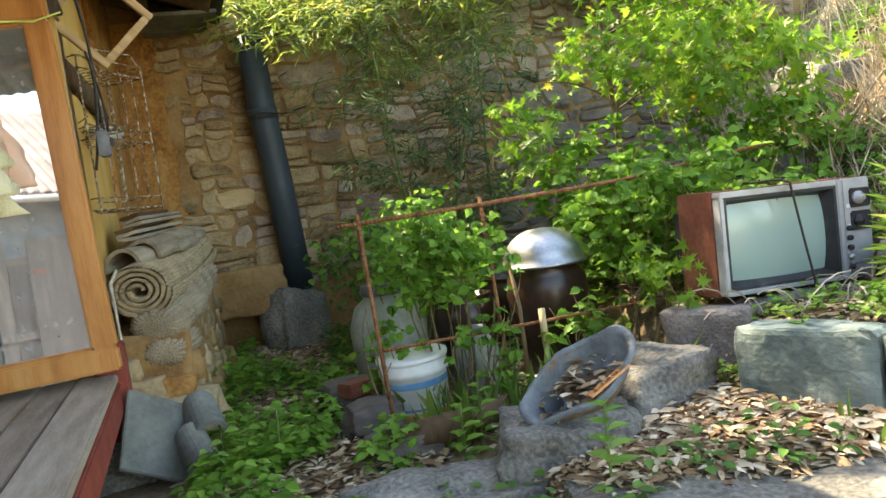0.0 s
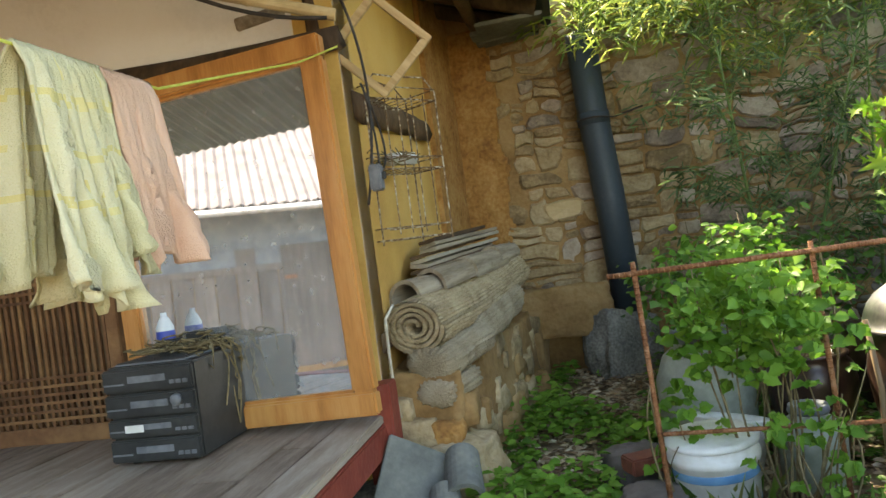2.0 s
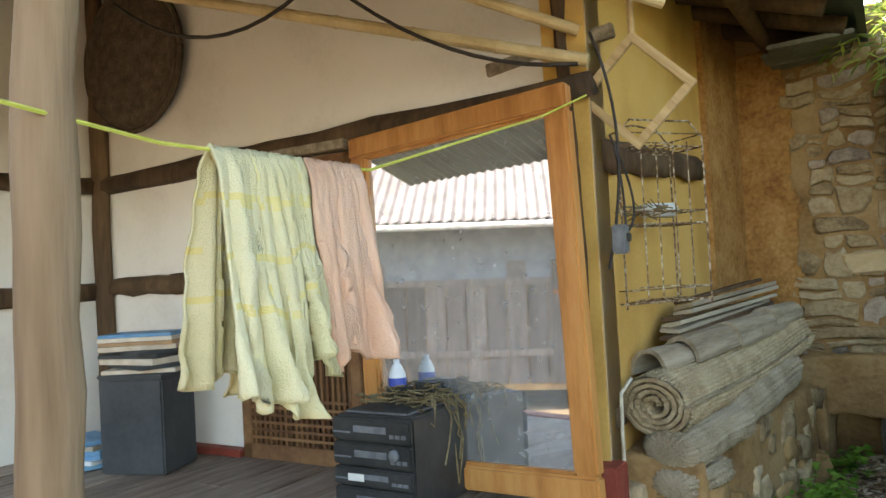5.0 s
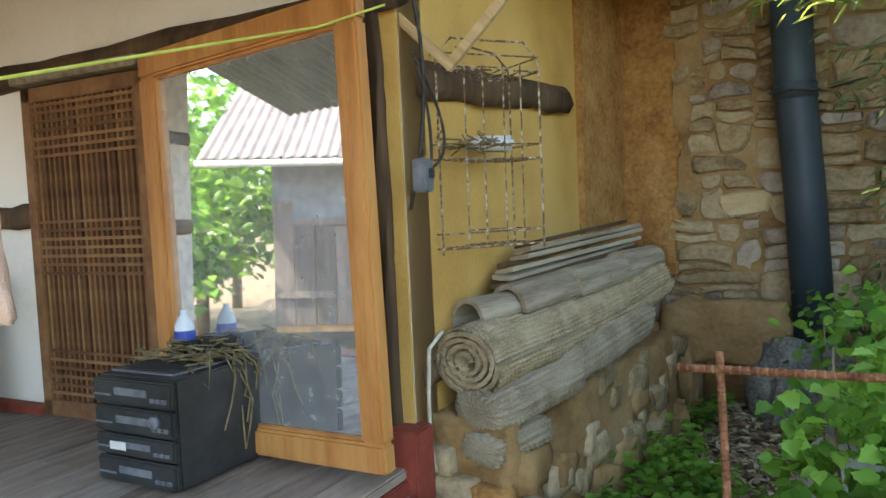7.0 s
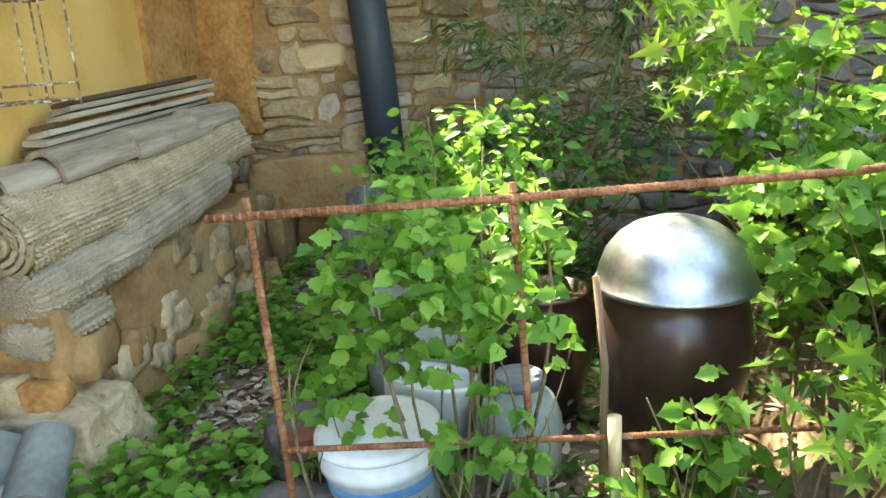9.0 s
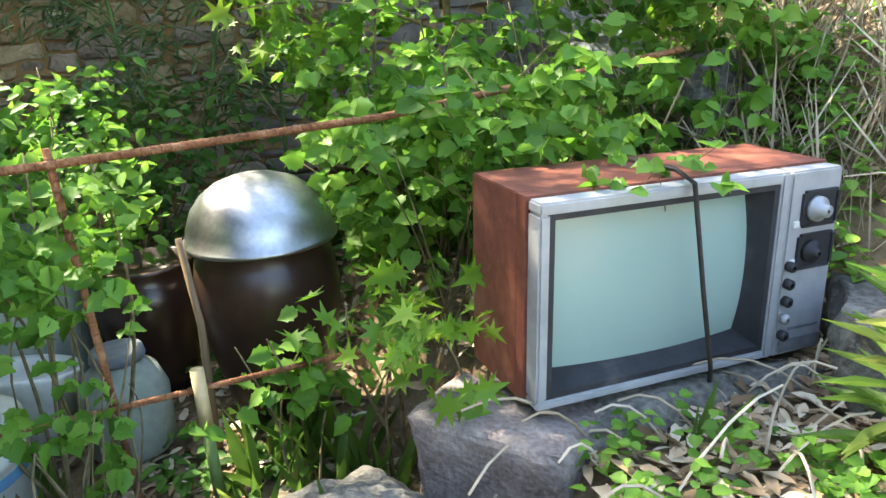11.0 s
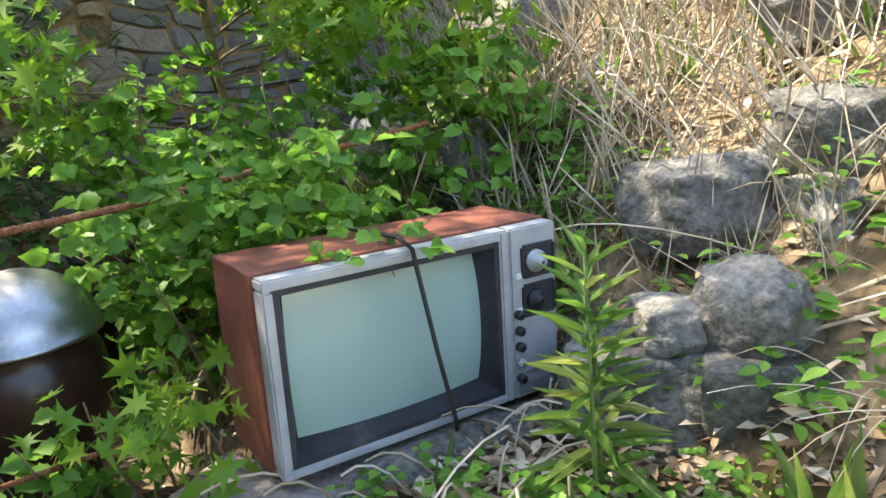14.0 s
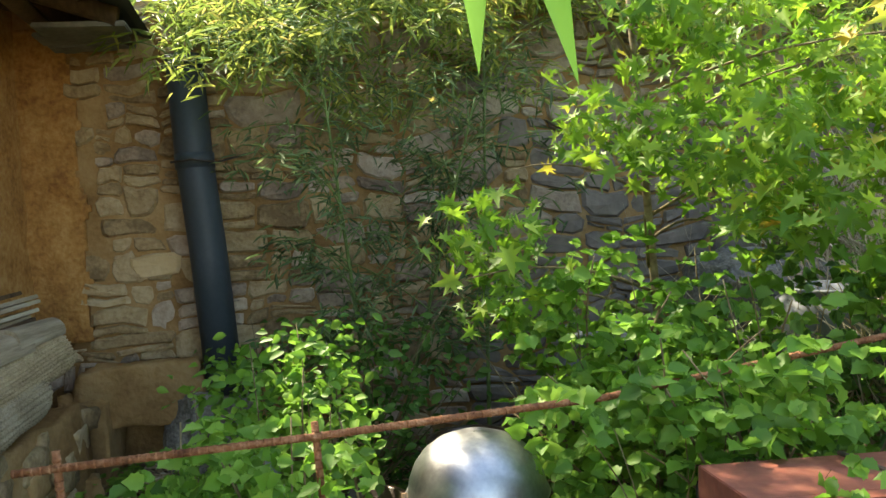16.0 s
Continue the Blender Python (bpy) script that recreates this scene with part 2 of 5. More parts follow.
pb.inputs["Metallic"].default_value, pb.inputs["Base Color"].default_value = 1, (.80, .83, .85, 1)
mnz, mrp = mt.nodes.new("ShaderNodeTexNoise"), mt.nodes.new("ShaderNodeMapRange")
mnz.inputs["Scale"].default_value, mnz.inputs["Detail"].default_value = 26, 9
mrp.inputs[1].default_value, mrp.inputs[2].default_value, mrp.inputs[3].default_value, mrp.inputs[4].default_value = .35, .85, 0.12, 0.42
dust = mt.nodes.new("ShaderNodeBsdfDiffuse")
dust.inputs[0].default_value = (.62, .63, .62, 1)
mms = mt.nodes.new("ShaderNodeMixShader")
pb.inputs["Roughness"].default_value = .02
mtc = mt.nodes.new("ShaderNodeTexCoord")
mt.links.new(mtc.outputs["Object"], mnz.inputs[0])
mt.links.new(mnz.outputs[0], mrp.inputs[0]), mt.links.new(mrp.outputs[0], mms.inputs[0])
mt.links.new(pb.outputs[0], mms.inputs[1]), mt.links.new(dust.outputs[0], mms.inputs[2])
mt.links.new(mms.outputs[0], mt.nodes["Material Output"].inputs[0])
M["mirror"] = mirror

# ---- mesh helpers ----
HOUSE = pose(.26, .02, 0, 0, 0, 7.1)
ID = Matrix.Identity(4)


def part(name, bm, mat, parent=None, label="", smooth=False, m=None):
    """Links a bmesh, or a mesh, as one object under a thing."""
    if isinstance(bm, bmesh.types.BMesh):
        me = bpy.data.meshes.new(name)
        bm.to_mesh(me)
        bm.free()
        if mat:
            me.materials.append(M[mat])
        if smooth:
            me.polygons.foreach_set("use_smooth", [True] * len(me.polygons))
    else:
        me = bm
    ob = new(name, me)
    if parent:
        ob.parent = parent
    if m is not None:
        ob.matrix_basis = m
    return tagged(ob, label)


def thing(name, m, label, category, group="", kind=""):
    ob = new(name)
    ob.matrix_basis = m
    return tagged(ob, label, category, group, kind)


def box(bm, x0, x1, y0, y1, z0, z1, bev=0.0, m=ID):
    r = bmesh.ops.create_cube(bm, size=1, matrix=m @ Matrix.Translation(((x0 + x1) / 2, (y0 + y1) / 2, (z0 + z1) / 2)) @ Matrix.Diagonal((x1 - x0, y1 - y0, z1 - z0, 1)))
    if bev:
        es = list({e for v in r["verts"] for e in v.link_edges})
        bmesh.ops.bevel(bm, geom=es, offset=bev, segments=2, affect="EDGES")
    return bm


def boxm(x0, x1, y0, y1, z0, z1, bev=0.0, m=ID):
    return box(bmesh.new(), x0, x1, y0, y1, z0, z1, bev, m)


def lathe(profile, seg=28):
    """Turned body about z from (radius, height) pairs."""
    bm = bmesh.new()
    rings = []
    for r, z in profile:
        rings.append([bm.verts.new((r * math.cos(2 * math.pi * i / seg), r * math.sin(2 * math.pi * i / seg), z)) for i in range(seg)])
    for a, b in zip(rings, rings[1:]):
        for i in range(seg):
            bm.faces.new((a[i], a[(i + 1) % seg], b[(i + 1) % seg], b[i]))
    for ring, flip in ((rings[0], True), (rings[-1], False)):
        if profile[0 if flip else -1][0] > 0.004:
            bm.faces.new(ring[::-1] if flip else ring)
    return bm


def tube(pts, r, seg=6, bm=None, taper=1.0, wob=0.0):
    """A round rod along points."""
    bm = bm or bmesh.new()
    pts = [Vector(p) for p in pts]
    rings = []
    for i, p in enumerate(pts):
        d = (pts[min(i + 1, len(pts) - 1)] - pts[max(i - 1, 0)]).normalized()
        u = d.orthogonal().normalized() if abs(d.z) > .95 else d.cross(Vector((0, 0, 1))).normalized()
        w = d.cross(u)
        k = r * (1 + (taper - 1) * i / max(1, len(pts) - 1)) * (1 + wob * random.uniform(-1, 1))
        rings.append([bm.verts.new(p + k * (math.cos(2 * math.pi * j / seg) * u + math.sin(2 * math.pi * j / seg) * w)) for j in range(seg)])
    for a, b in zip(rings, rings[1:]):
        for j in range(seg):
            bm.faces.new((a[j], a[(j + 1) % seg], b[(j + 1) % seg], b[j]))
    bm.faces.new(rings[0][::-1]), bm.faces.new(rings[-1])
    return bm


def arc(a, b, sag, n=12, side=(0, 0, 0)):
    a, b, s = Vector(a), Vector(b), Vector(side)
    return [a.lerp(b, i / n) + (Vector((0, 0, -sag)) + s) * 4 * (i / n) * (1 - i / n) for i in range(n + 1)]


def rough(bm, amount, scale, seed=0.0):
    for v in bm.verts:
        p = v.co * scale + Vector((seed, seed * 1.7, -seed))
        v.co += amount * Vector((noise.noise(p), noise.noise(p + Vector((31, 0, 0))), noise.noise(p + Vector((0, 47, 0)))))
    return bm


def rockm(sx, sy, sz, seed, blocky=.5, sub=4):
    """A worn rock of full sizes sx, sy, sz that stands on z = 0."""
    bm = bmesh.new()
    bmesh.ops.create_cube(bm, size=2)
    bmesh.ops.subdivide_edges(bm, edges=bm.edges[:], cuts=2 ** sub - 1, use_grid_fill=True)
    for v in bm.verts:
        s = v.co.normalized() * 1.15
        v.co = s.lerp(v.co, blocky)
        p = v.co * .9 + Vector((seed * 3.1, seed, -seed * 2))
        v.co *= 1 + .22 * noise.noise(p) + .09 * noise.noise(p * 2.7) + .05 * noise.noise(p * 7) + .028 * noise.noise(p * 16)
        v.co = Vector((v.co.x * sx / 2, v.co.y * sy / 2, v.co.z * sz / 2 + sz * .45))
    return bm


def rock(x, y, z, sx, sy, sz, rz, seed, label, mat="rock", blocky=.5, name="rock", rx=0, ry=0):
    ob = part(name, rockm(sx, sy, sz, seed, blocky), mat, None, "", True, pose(x, y, z, rx, ry, rz))
    return tagged(ob, label, "rock", "rocks of the garden")


# leaf outlines, unit length along +x
OUTLINE = {
    "ovate": [(0, 0), (.25, .26), (.55, .30), (.8, .17), (1, 0), (.8, -.17), (.55, -.30), (.25, -.26)],
    "tooth": [(0, 0), (.1, .3), (.3, .33), (.34, .45), (.55, .33), (.62, .38), (.78, .17), (1, 0), (.78, -.17), (.62, -.38), (.55, -.33), (.34, -.45), (.3, -.33), (.1, -.3)],
    "maple": [(0, 0), (-.20, .26), (.08, .17), (.02, .58), (.27, .21), (.56, .48), (.45, .14), (1, 0), (.45, -.14), (.56, -.48), (.27, -.21), (.02, -.58), (.08, -.17), (-.20, -.26)],
    "blade": [(0, 0), (.2, .065), (.55, .07), (1, 0), (.55, -.07), (.2, -.065)],
    "straw": [(0, 0), (.3, .009), (.7, .008), (1, 0), (.7, -.008), (.3, -.009)],
    "litter": [(0, 0), (.3, .16), (.65, .14), (1, 0), (.6, -.16), (.25, -.13)],
}


def leaves(name, kind, pos, ways, ups, sizes, mat, curl=.18, parent=None):
    """One mesh of many leaves, each with its own place, direction and size."""
    o = np.array(OUTLINE[kind])
    k = len(o)
    n = len(pos)
    pos, ways, ups, sizes = np.asarray(pos), np.asarray(ways), np.asarray(ups), np.asarray(sizes)
    ways = ways / np.linalg.norm(ways, axis=1, keepdims=True)
    side = np.cross(ups, ways)
    side /= np.linalg.norm(side, axis=1, keepdims=True) + 1e-9
    up = np.cross(ways, side)
    lx, ly = o[:, 0], o[:, 1]
    lz = np.abs(ly) * .35 - curl * lx ** 2
    v = pos[:, None] + sizes[:, None, None] * (lx[None, :, None] * ways[:, None] + ly[None, :, None] * side[:, None] + lz[None, :, None] * up[:, None])
    # a midrib fan: two halves
    tip = int(np.argmax(lx))
    loops, starts, totals = [], [], []
    a = list(range(0, tip + 1))
    b = [0] + list(range(tip, k))
    base = np.arange(n)[:, None] * k
    allv = np.concatenate([np.concatenate([base + np.array(a), base + np.array(b)], axis=1)]).reshape(-1)
    tot = np.tile([len(a), len(b)], n)
    st = np.concatenate([[0], np.cumsum(tot)[:-1]])
    me = bpy.data.meshes.new(name)
    me.vertices.add(n * k)
    me.vertices.foreach_set("co", v.reshape(-1))
    me.loops.add(len(allv))
    me.loops.foreach_set("vertex_index", allv.astype(np.int32))
    me.polygons.add(2 * n)
    me.polygons.foreach_set("loop_start", st.astype(np.int32))
    me.update(calc_edges=True)
    me.validate()
    me.materials.append(M[mat])
    ob = new(name, me)
    if parent:
        ob.parent = parent
    return ob


RNG = np.random.default_rng(7)


def crown(parent, kind, mat, centre, radius, count, size, droop=.3, name="crown", shell=.35, clumps=0, towards=(0, 0, 0), curl=.18, flat=.6):
    """Leaves scattered in an uneven cloud of small clumps."""
    c, r = np.array(centre), np.array(radius)
    nc = clumps or max(4, count // 14)
    d = RNG.normal(size=(nc, 3))
    d /= np.linalg.norm(d, axis=1, keepdims=True)
    cc = c + d * r * (RNG.random((nc, 1)) ** shell)
    ii = RNG.integers(0, nc, count)
    spread = np.maximum(r.mean() * .16, size * 1.1)
    pos = cc[ii] + RNG.normal(size=(count, 3)) * spread * np.array([1, 1, .55])
    ways = RNG.normal(size=(count, 3)) * np.array([1, 1, .35]) + np.array(towards) - np.array([0, 0, droop])
    if kind == "tooth":
        # three leaflets to a stalk
        turn = np.tile([0, 1.25, -1.25], count // 3 + 1)[:count]
        lead = (np.arange(count) // 3) * 3
        w0 = ways[lead]
        pos = pos[lead] + np.array([0, 0, .003])
        ways = np.stack([w0[:, 0] * np.cos(turn) - w0[:, 1] * np.sin(turn), w0[:, 0] * np.sin(turn) + w0[:, 1] * np.cos(turn), w0[:, 2]], axis=1)
    ups = np.array([0, 0, 1.0]) * flat + RNG.normal(size=(count, 3)) * .45 + np.array([.1, -.35, 0])
    return leaves(name, kind, pos, ways, ups, size * RNG.uniform(.55, 1.25, count), mat, curl, parent)


def stems(parent, base, centre, radius, count, r, mat="stem", name="trunk"):
    bm = bmesh.new()
    base = Vector(base)
    for i in range(count):
        tip = Vector(centre) + Vector((random.uniform(-1, 1) * radius[0], random.uniform(-1, 1) * radius[1], random.uniform(-.5, 1) * radius[2]))
        s = base + Vector((random.uniform(-.08, .08), random.uniform(-.08, .08), 0))
        side = Vector((random.uniform(-.08, .08), random.uniform(-.08, .08), random.uniform(0, .06)))
        tube(arc(s, tip, 0, 7, side), r * random.uniform(.6, 1.2), 5, bm, .35)
    return part(name, bm, mat, parent, "", True)


def smooth(a, b, x):
    t = min(1.0, max(0.0, (x - a) / (b - a)))
    return t * t * (3 - 2 * t)


def gz(x, y):
    """Height of the ground."""
    z = -.02 + .05 * smooth(0.3, 2.2, y) - .30 * smooth(-.9, -2.6, y) - .25 * smooth(-3, -5.5, y)
    edge = 2.46 + .55 * max(0, -.95 - y)
    ter = smooth(edge, edge + .2, x) * smooth(-1.75, -1.5, y) * smooth(2.0, .6, y)
    mid = smooth(1.45, 1.75, x) * smooth(-1.75, -1.35, y) * smooth(-.2, -.75, y)
    z = max(z, z + (.09 - z) * mid)
    z = z + (.31 - z) * ter
    bank = max(0.0, x - 3.25 + .25 * noise.noise(Vector((y * .9, 3, 0)))) * .85
    z += min(2.4, bank) * smooth(-3.2, -1.5, y)
    z = max(z, 2.45 * smooth(2.6, 2.72, y) + .25 * max(0, y - 2.7) if y > 2.55 and x > -1 else z) if y < 30 else z
    z += .02 * noise.noise(Vector((x * 2.5, y * 2.5, 0))) + .008 * noise.noise(Vector((x * 9, y * 9, 0)))
    return z

# ---- ground ----


def axis(lo, hi, step, far):
    a = list(np.arange(lo, hi + 1e-6, step))
    d, s = step, lo
    left, right = [], []
    while d < far:
        d *= 1.5
        left.append(left[-1] - d if left else lo - d)
        right.append(right[-1] + d if right else hi + d)
    return left[::-1] + a + right


gx, gy = axis(-1.0, 5.2, .06, 300), axis(-2.6, 3.0, .06, 300)
gv = [(x, y, gz(max(-60, min(8, x)), max(-60, min(14, y)))) for y in gy for x in gx]
nx = len(gx)
gf = [(j * nx + i, j * nx + i + 1, (j + 1) * nx + i + 1, (j + 1) * nx + i) for j in range(len(gy) - 1) for i in range(nx - 1)]
gm = bpy.data.meshes.new("ground")
gm.from_pydata(gv, [], gf)
gm.materials.append(M["soil"])
gm.polygons.foreach_set("use_smooth", [True] * len(gm.polygons))
ground = tagged(new("ground", gm), "brown garden soil strewn with dry leaves", "ground", kind="structure")

# ---- house ----
FZ = .40
wall_front = part("wall_south", boxm(-3.0, 0, .05, .2, 0, 3.1), "white", None, "", m=HOUSE)
tagged(wall_front, "white plastered front wall with dark beams", "wall", kind="structure")
wall_left = part("wall_west", boxm(-2.98, -2.85, -1.25, .05, 0, 3.1), "white", None, "", m=HOUSE)
tagged(wall_left, "white plastered side wall of the porch", "wall", kind="structure")
wall_side = part("wall_east", rough(boxm(-.12, .0, .05, 1.96, 0, 3.0), .0, 1), "ochre", None, "", m=HOUSE)
tagged(wall_side, "ochre plastered end wall of the house", "wall", kind="structure")


def beam(pts, w, h, mat="wood_dark", name="beam", wob=.012):
    """A hewn timber along points in the house's frame."""
    bm = bmesh.new()
    rings = []
    for i, p in enumerate(pts):
        p = Vector(p)
        d = (Vector(pts[min(i + 1, len(pts) - 1)]) - Vector(pts[max(i - 1, 0)])).normalized()
        u = d.cross(Vector((0, 0, 1))) if abs(d.z) < .9 else Vector((1, 0, 0))
        u.normalize()
        v = d.cross(u)
        ring = []
        for j in range(8):
            a = 2 * math.pi * (j + .5) / 8
            k = 1 + random.uniform(-.06, .06)
            ring.append(bm.verts.new(p + u * math.cos(a) * w * .54 * k + v * math.sin(a) * h * .54 * k + Vector([random.uniform(-wob, wob) for _ in range(3)])))
        rings.append(ring)
    for a, b in zip(rings, rings[1:]):
        for j in range(8):
            bm.faces.new((a[j], a[(j + 1) % 8], b[(j + 1) % 8], b[j]))
    bm.faces.new(rings[0][::-1]), bm.faces.new(rings[-1])
    return part(name, bm, mat, None, "", True, HOUSE)


def line(a, b, n=9):
    return [Vector(a).lerp(Vector(b), i / n) for i in range(n + 1)]


for pts, w, h, lab in [
        (line((-2.83, .03, 1.79), (.02, .03, 1.86)), .07, .09, "dark hewn lintel beam in the plaster wall"),
        (line((-2.83, .035, 1.23), (-1.76, .035, 1.24)), .06, .09, "dark hewn rail beam in the plaster wall"),
        (line((-2.8, .02, FZ), (-2.8, .02, 3.0)), .09, .09, "dark hewn corner post of the porch"),
        (line((-2.84, -1.24, 1.76), (-2.84, 0, 1.80)), .07, .08, "dark hewn beam in the side wall"),
        (line((-2.84, -1.24, 1.19), (-2.84, 0, 1.22)), .07, .09, "dark hewn lower beam in the side wall"),
        (line((-.055, .035, 0), (-.10, .03, 2.9), 14), .05, .04, "dark weathered house corner post"),
        (line((.0, .15, 1.62), (.02, 1.68, 1.70), 10), .06, .12, "grey hewn beam in the ochre wall"),
        (line((-.01, .12, .66), (.02, 1.8, .70), 10), .05, .09, "dark sill beam low in the ochre wall")]:
    tagged(beam(pts, w, h), lab, "beam", kind="structure")

tagged(part("trim", boxm(-.17, -.002, .04, .049, 0, 3.0), "ochre", None, m=HOUSE), "ochre plaster return beside the corner post", "trim", kind="structure")

# lattice door
door = thing("door_1", HOUSE @ pose(-1.42, .03, FZ), "closed brown wooden lattice door with slender bars", "door", kind="structure")
DW, DH = .68, 1.36
dbm = bmesh.new()
for x0, x1, z0, z1 in ((-.36, -.30, 0, DH), (.30, .36, 0, DH), (-.36, .36, 0, .07), (-.36, .36, DH - .06, DH)):
    box(dbm, x0, x1, -.03, .015, z0, z1, .004)
part("door_frame", dbm, "lattice", door)
part("backing", boxm(-.30, .30, .004, .012, .07, DH - .06), "wood_dark", door)
slat_v = boxm(-.006, .006, -.018, -.004, .07, DH - .06)
slat_me = bpy.data.meshes.new("slat")
slat_v.to_mesh(slat_me), slat_v.free()
slat_me.materials.append(M["lattice"])
for i in range(19):
    part("slat", slat_me, None, door, m=pose(-.285 + i * .0317, 0, 0))
bar_b = boxm(-.30, .30, -.024, -.012, -.006, .006)
bar_me = bpy.data.meshes.new("bar")
bar_b.to_mesh(bar_me), bar_b.free()
bar_me.materials.append(M["lattice"])
for z in [.10, .135, .17, .205, .24, .275] + [.60, .635, .67, .705, .74, .775, .81] + [1.08, 1.115, 1.15, 1.185, 1.22, 1.255, 1.285]:
    part("bar", bar_me, None, door, m=pose(0, 0, z))
tagged(part("trim", boxm(-1.79, -1.06, -.04, .045, 1.77, 1.81, .005), "greywood", None, m=HOUSE), "pale worn strip above the lattice door", "trim", kind="structure")
tagged(part("baseboard", boxm(-2.75, -1.79, -.02, .045, FZ, FZ + .035, .004), "redpaint", None, m=HOUSE), "dark red baseboard at the foot of the wall", "baseboard", kind="structure")

# porch floor
porch = thing("floor", HOUSE, "raised porch floor of worn brown boards with a red edge beam", "floor", kind="structure")
part("edge_beam", boxm(-.12, .02, -1.75, .02, FZ - .14, FZ - .03, .006), "redpaint", porch, "worn red edge beam")
part("plank", boxm(-.132, .012, -1.75, .02, FZ - .029, FZ + .006, .006), "board", porch)
part("front_beam", boxm(-2.85, -.135, -1.75, -1.62, FZ - .13, FZ + .004, .008), "redpaint", porch, "worn red front beam")
part("foot_post", boxm(-.06, .05, -.05, .07, 0, FZ + .12, .006), "redpaint", porch, "red painted corner block")
x = -2.84
while x < -.16:
    w = min(random.uniform(.16, .24), -.135 - x)
    y = -1.61
    cut = random.choice((-1.0, -.7, -.4))
    part("plank", boxm(x, x + w - .005, y, cut - .002, FZ - .03, FZ + random.uniform(-.003, .003), .003), "board", porch)
    part("plank", boxm(x, x + w - .005, cut + .002, .045, FZ - .03, FZ + random.uniform(-.003, .003), .003), "board", porch)
    x += w
part("under_wall", rough(boxm(-2.85, -.14, -1.4, -1.2, -.4, FZ - .04), .02, 4), "mud", porch)

# porch post and roof
post = part("post", rough(tube(line((.375, -1.92, -.35), (.40, -1.88, 2.3), 24), .045, 14, taper=.92, wob=.03), .012, 7), "wood_post", None, "", True)
tagged(post, "weathered round timber porch post with a split", "post", kind="structure")

roof = thing("roof", HOUSE, "low corrugated roof on dark rafters over the porch", "roof", kind="structure")


def roof_z(X, Y):
    return min(2.40 + .33 * (.85 - X), 2.06 + .37 * (Y + 2.3))


rb = bmesh.new()
xs = np.arange(-3.2, .8501, .045)
ys = np.linspace(-2.3, 4.2, 12)
rows = [[rb.verts.new((X, Y, roof_z(X, Y) + .012 * math.sin(X * 70))) for X in xs] for Y in ys]
top = [[rb.verts.new((X, Y, roof_z(X, Y) + .012 * math.sin(X * 70) + .012)) for X in xs] for Y in ys]
for j in range(len(ys) - 1):
    for i in range(len(xs) - 1):
        rb.faces.new((rows[j][i], rows[j + 1][i], rows[j + 1][i + 1], rows[j][i + 1]))
        rb.faces.new((top[j][i], top[j][i + 1], top[j + 1][i + 1], top[j + 1][i]))
part("sheet", rb, "tin", roof)
for Y in np.arange(-1.9, 3.9, .42):
    part("rafter", tube(line((-1.2, Y, roof_z(-1.2, Y) - .07), (.72 + random.uniform(-.08, .06), Y + .03, roof_z(.72, Y) - .055), 6), .05, 8, wob=.1), "wood_dark", roof, smooth=True)
for X, z in ((.3, 2.44), (-.1, 2.50)):
    part("purlin", tube(line((X, -1.9, z - .02), (X + .05, 3.4, z), 8), .045, 8, wob=.1), "wood_dark", roof, smooth=True)
for i in range(7):
    Y = 1.9 + i * .22
    part("eave_tile", boxm(.42, .84 + random.uniform(-.04, .05), Y, Y + .2, 2.325, 2.35, .006, pose(0, 0, 0, 0, -random.uniform(-1, 3), 0)), "slate", roof)
tagged(part("ceiling", boxm(-3.0, -.1, .2, 3.4, 3.02, 3.1), "white", None, m=HOUSE), "plain ceiling that closes the house", "ceiling", kind="structure")

# bamboo poles and cable under the roof
for a, b, r in [((-2.5, -.55, 2.72), (.03, -.03, 1.93), .024), ((-1.3, -.55, 2.66), (-.02, .03, 2.06), .022), ((-.75, -.75, 2.50), (.28, .05, 2.10), .024)]:
    bm = tube(line(a, b, 1), r, 12)
    for i in range(1, 8):
        p = Vector(a).lerp(Vector(b), i / 8)
        d = (Vector(b) - Vector(a)).normalized() * .006
        tube([p - d, p, p + d], r * 1.12, 12, bm)
    tagged(part("bamboo_pole", bm, "bamboo_pole", None, "", False, HOUSE), "dry pale bamboo pole slung under the eaves", "pole", "bamboo poles under the eaves")
tagged(part("cable", tube(arc((-1.9, -.5, 2.45), (-1.0, -.3, 2.36), .17, 10) + arc((-.9, -.28, 2.36), (.0, -.05, 1.92), .10, 10), .008, 6), "cable", None, "", True, HOUSE), "black electric cable sagging across the porch", "cable")
tagged(part("cable", tube(arc((.05, -.06, 2.02), (.06, -.03, 1.2), -.03, 12, (.05, .05, 0)), .006, 6), "cable", None, "", True, HOUSE), "black cable hanging down the corner post", "cable")
tagged(part("cable", tube(arc((.09, -.03, 1.66), (.11, .02, 1.32), .05, 12, (.02, .10, 0)) + arc((.11, .02, 1.32), (.1, -.02, 1.62), 0, 8, (0, .03, 0)), .005, 6), "cable", None, "", True, HOUSE), "loop of black cable beside the wall", "cable")
sw = thing("wall_switch", HOUSE @ pose(.10, -.02, 1.30), "small grey switch box on the corner post", "switch")
part("body", boxm(-.02, .025, -.03, .03, -.05, .05, .006), "silverline", sw)
part("lever", boxm(.025, .04, -.008, .008, -.01, .02, .003), "black", sw)

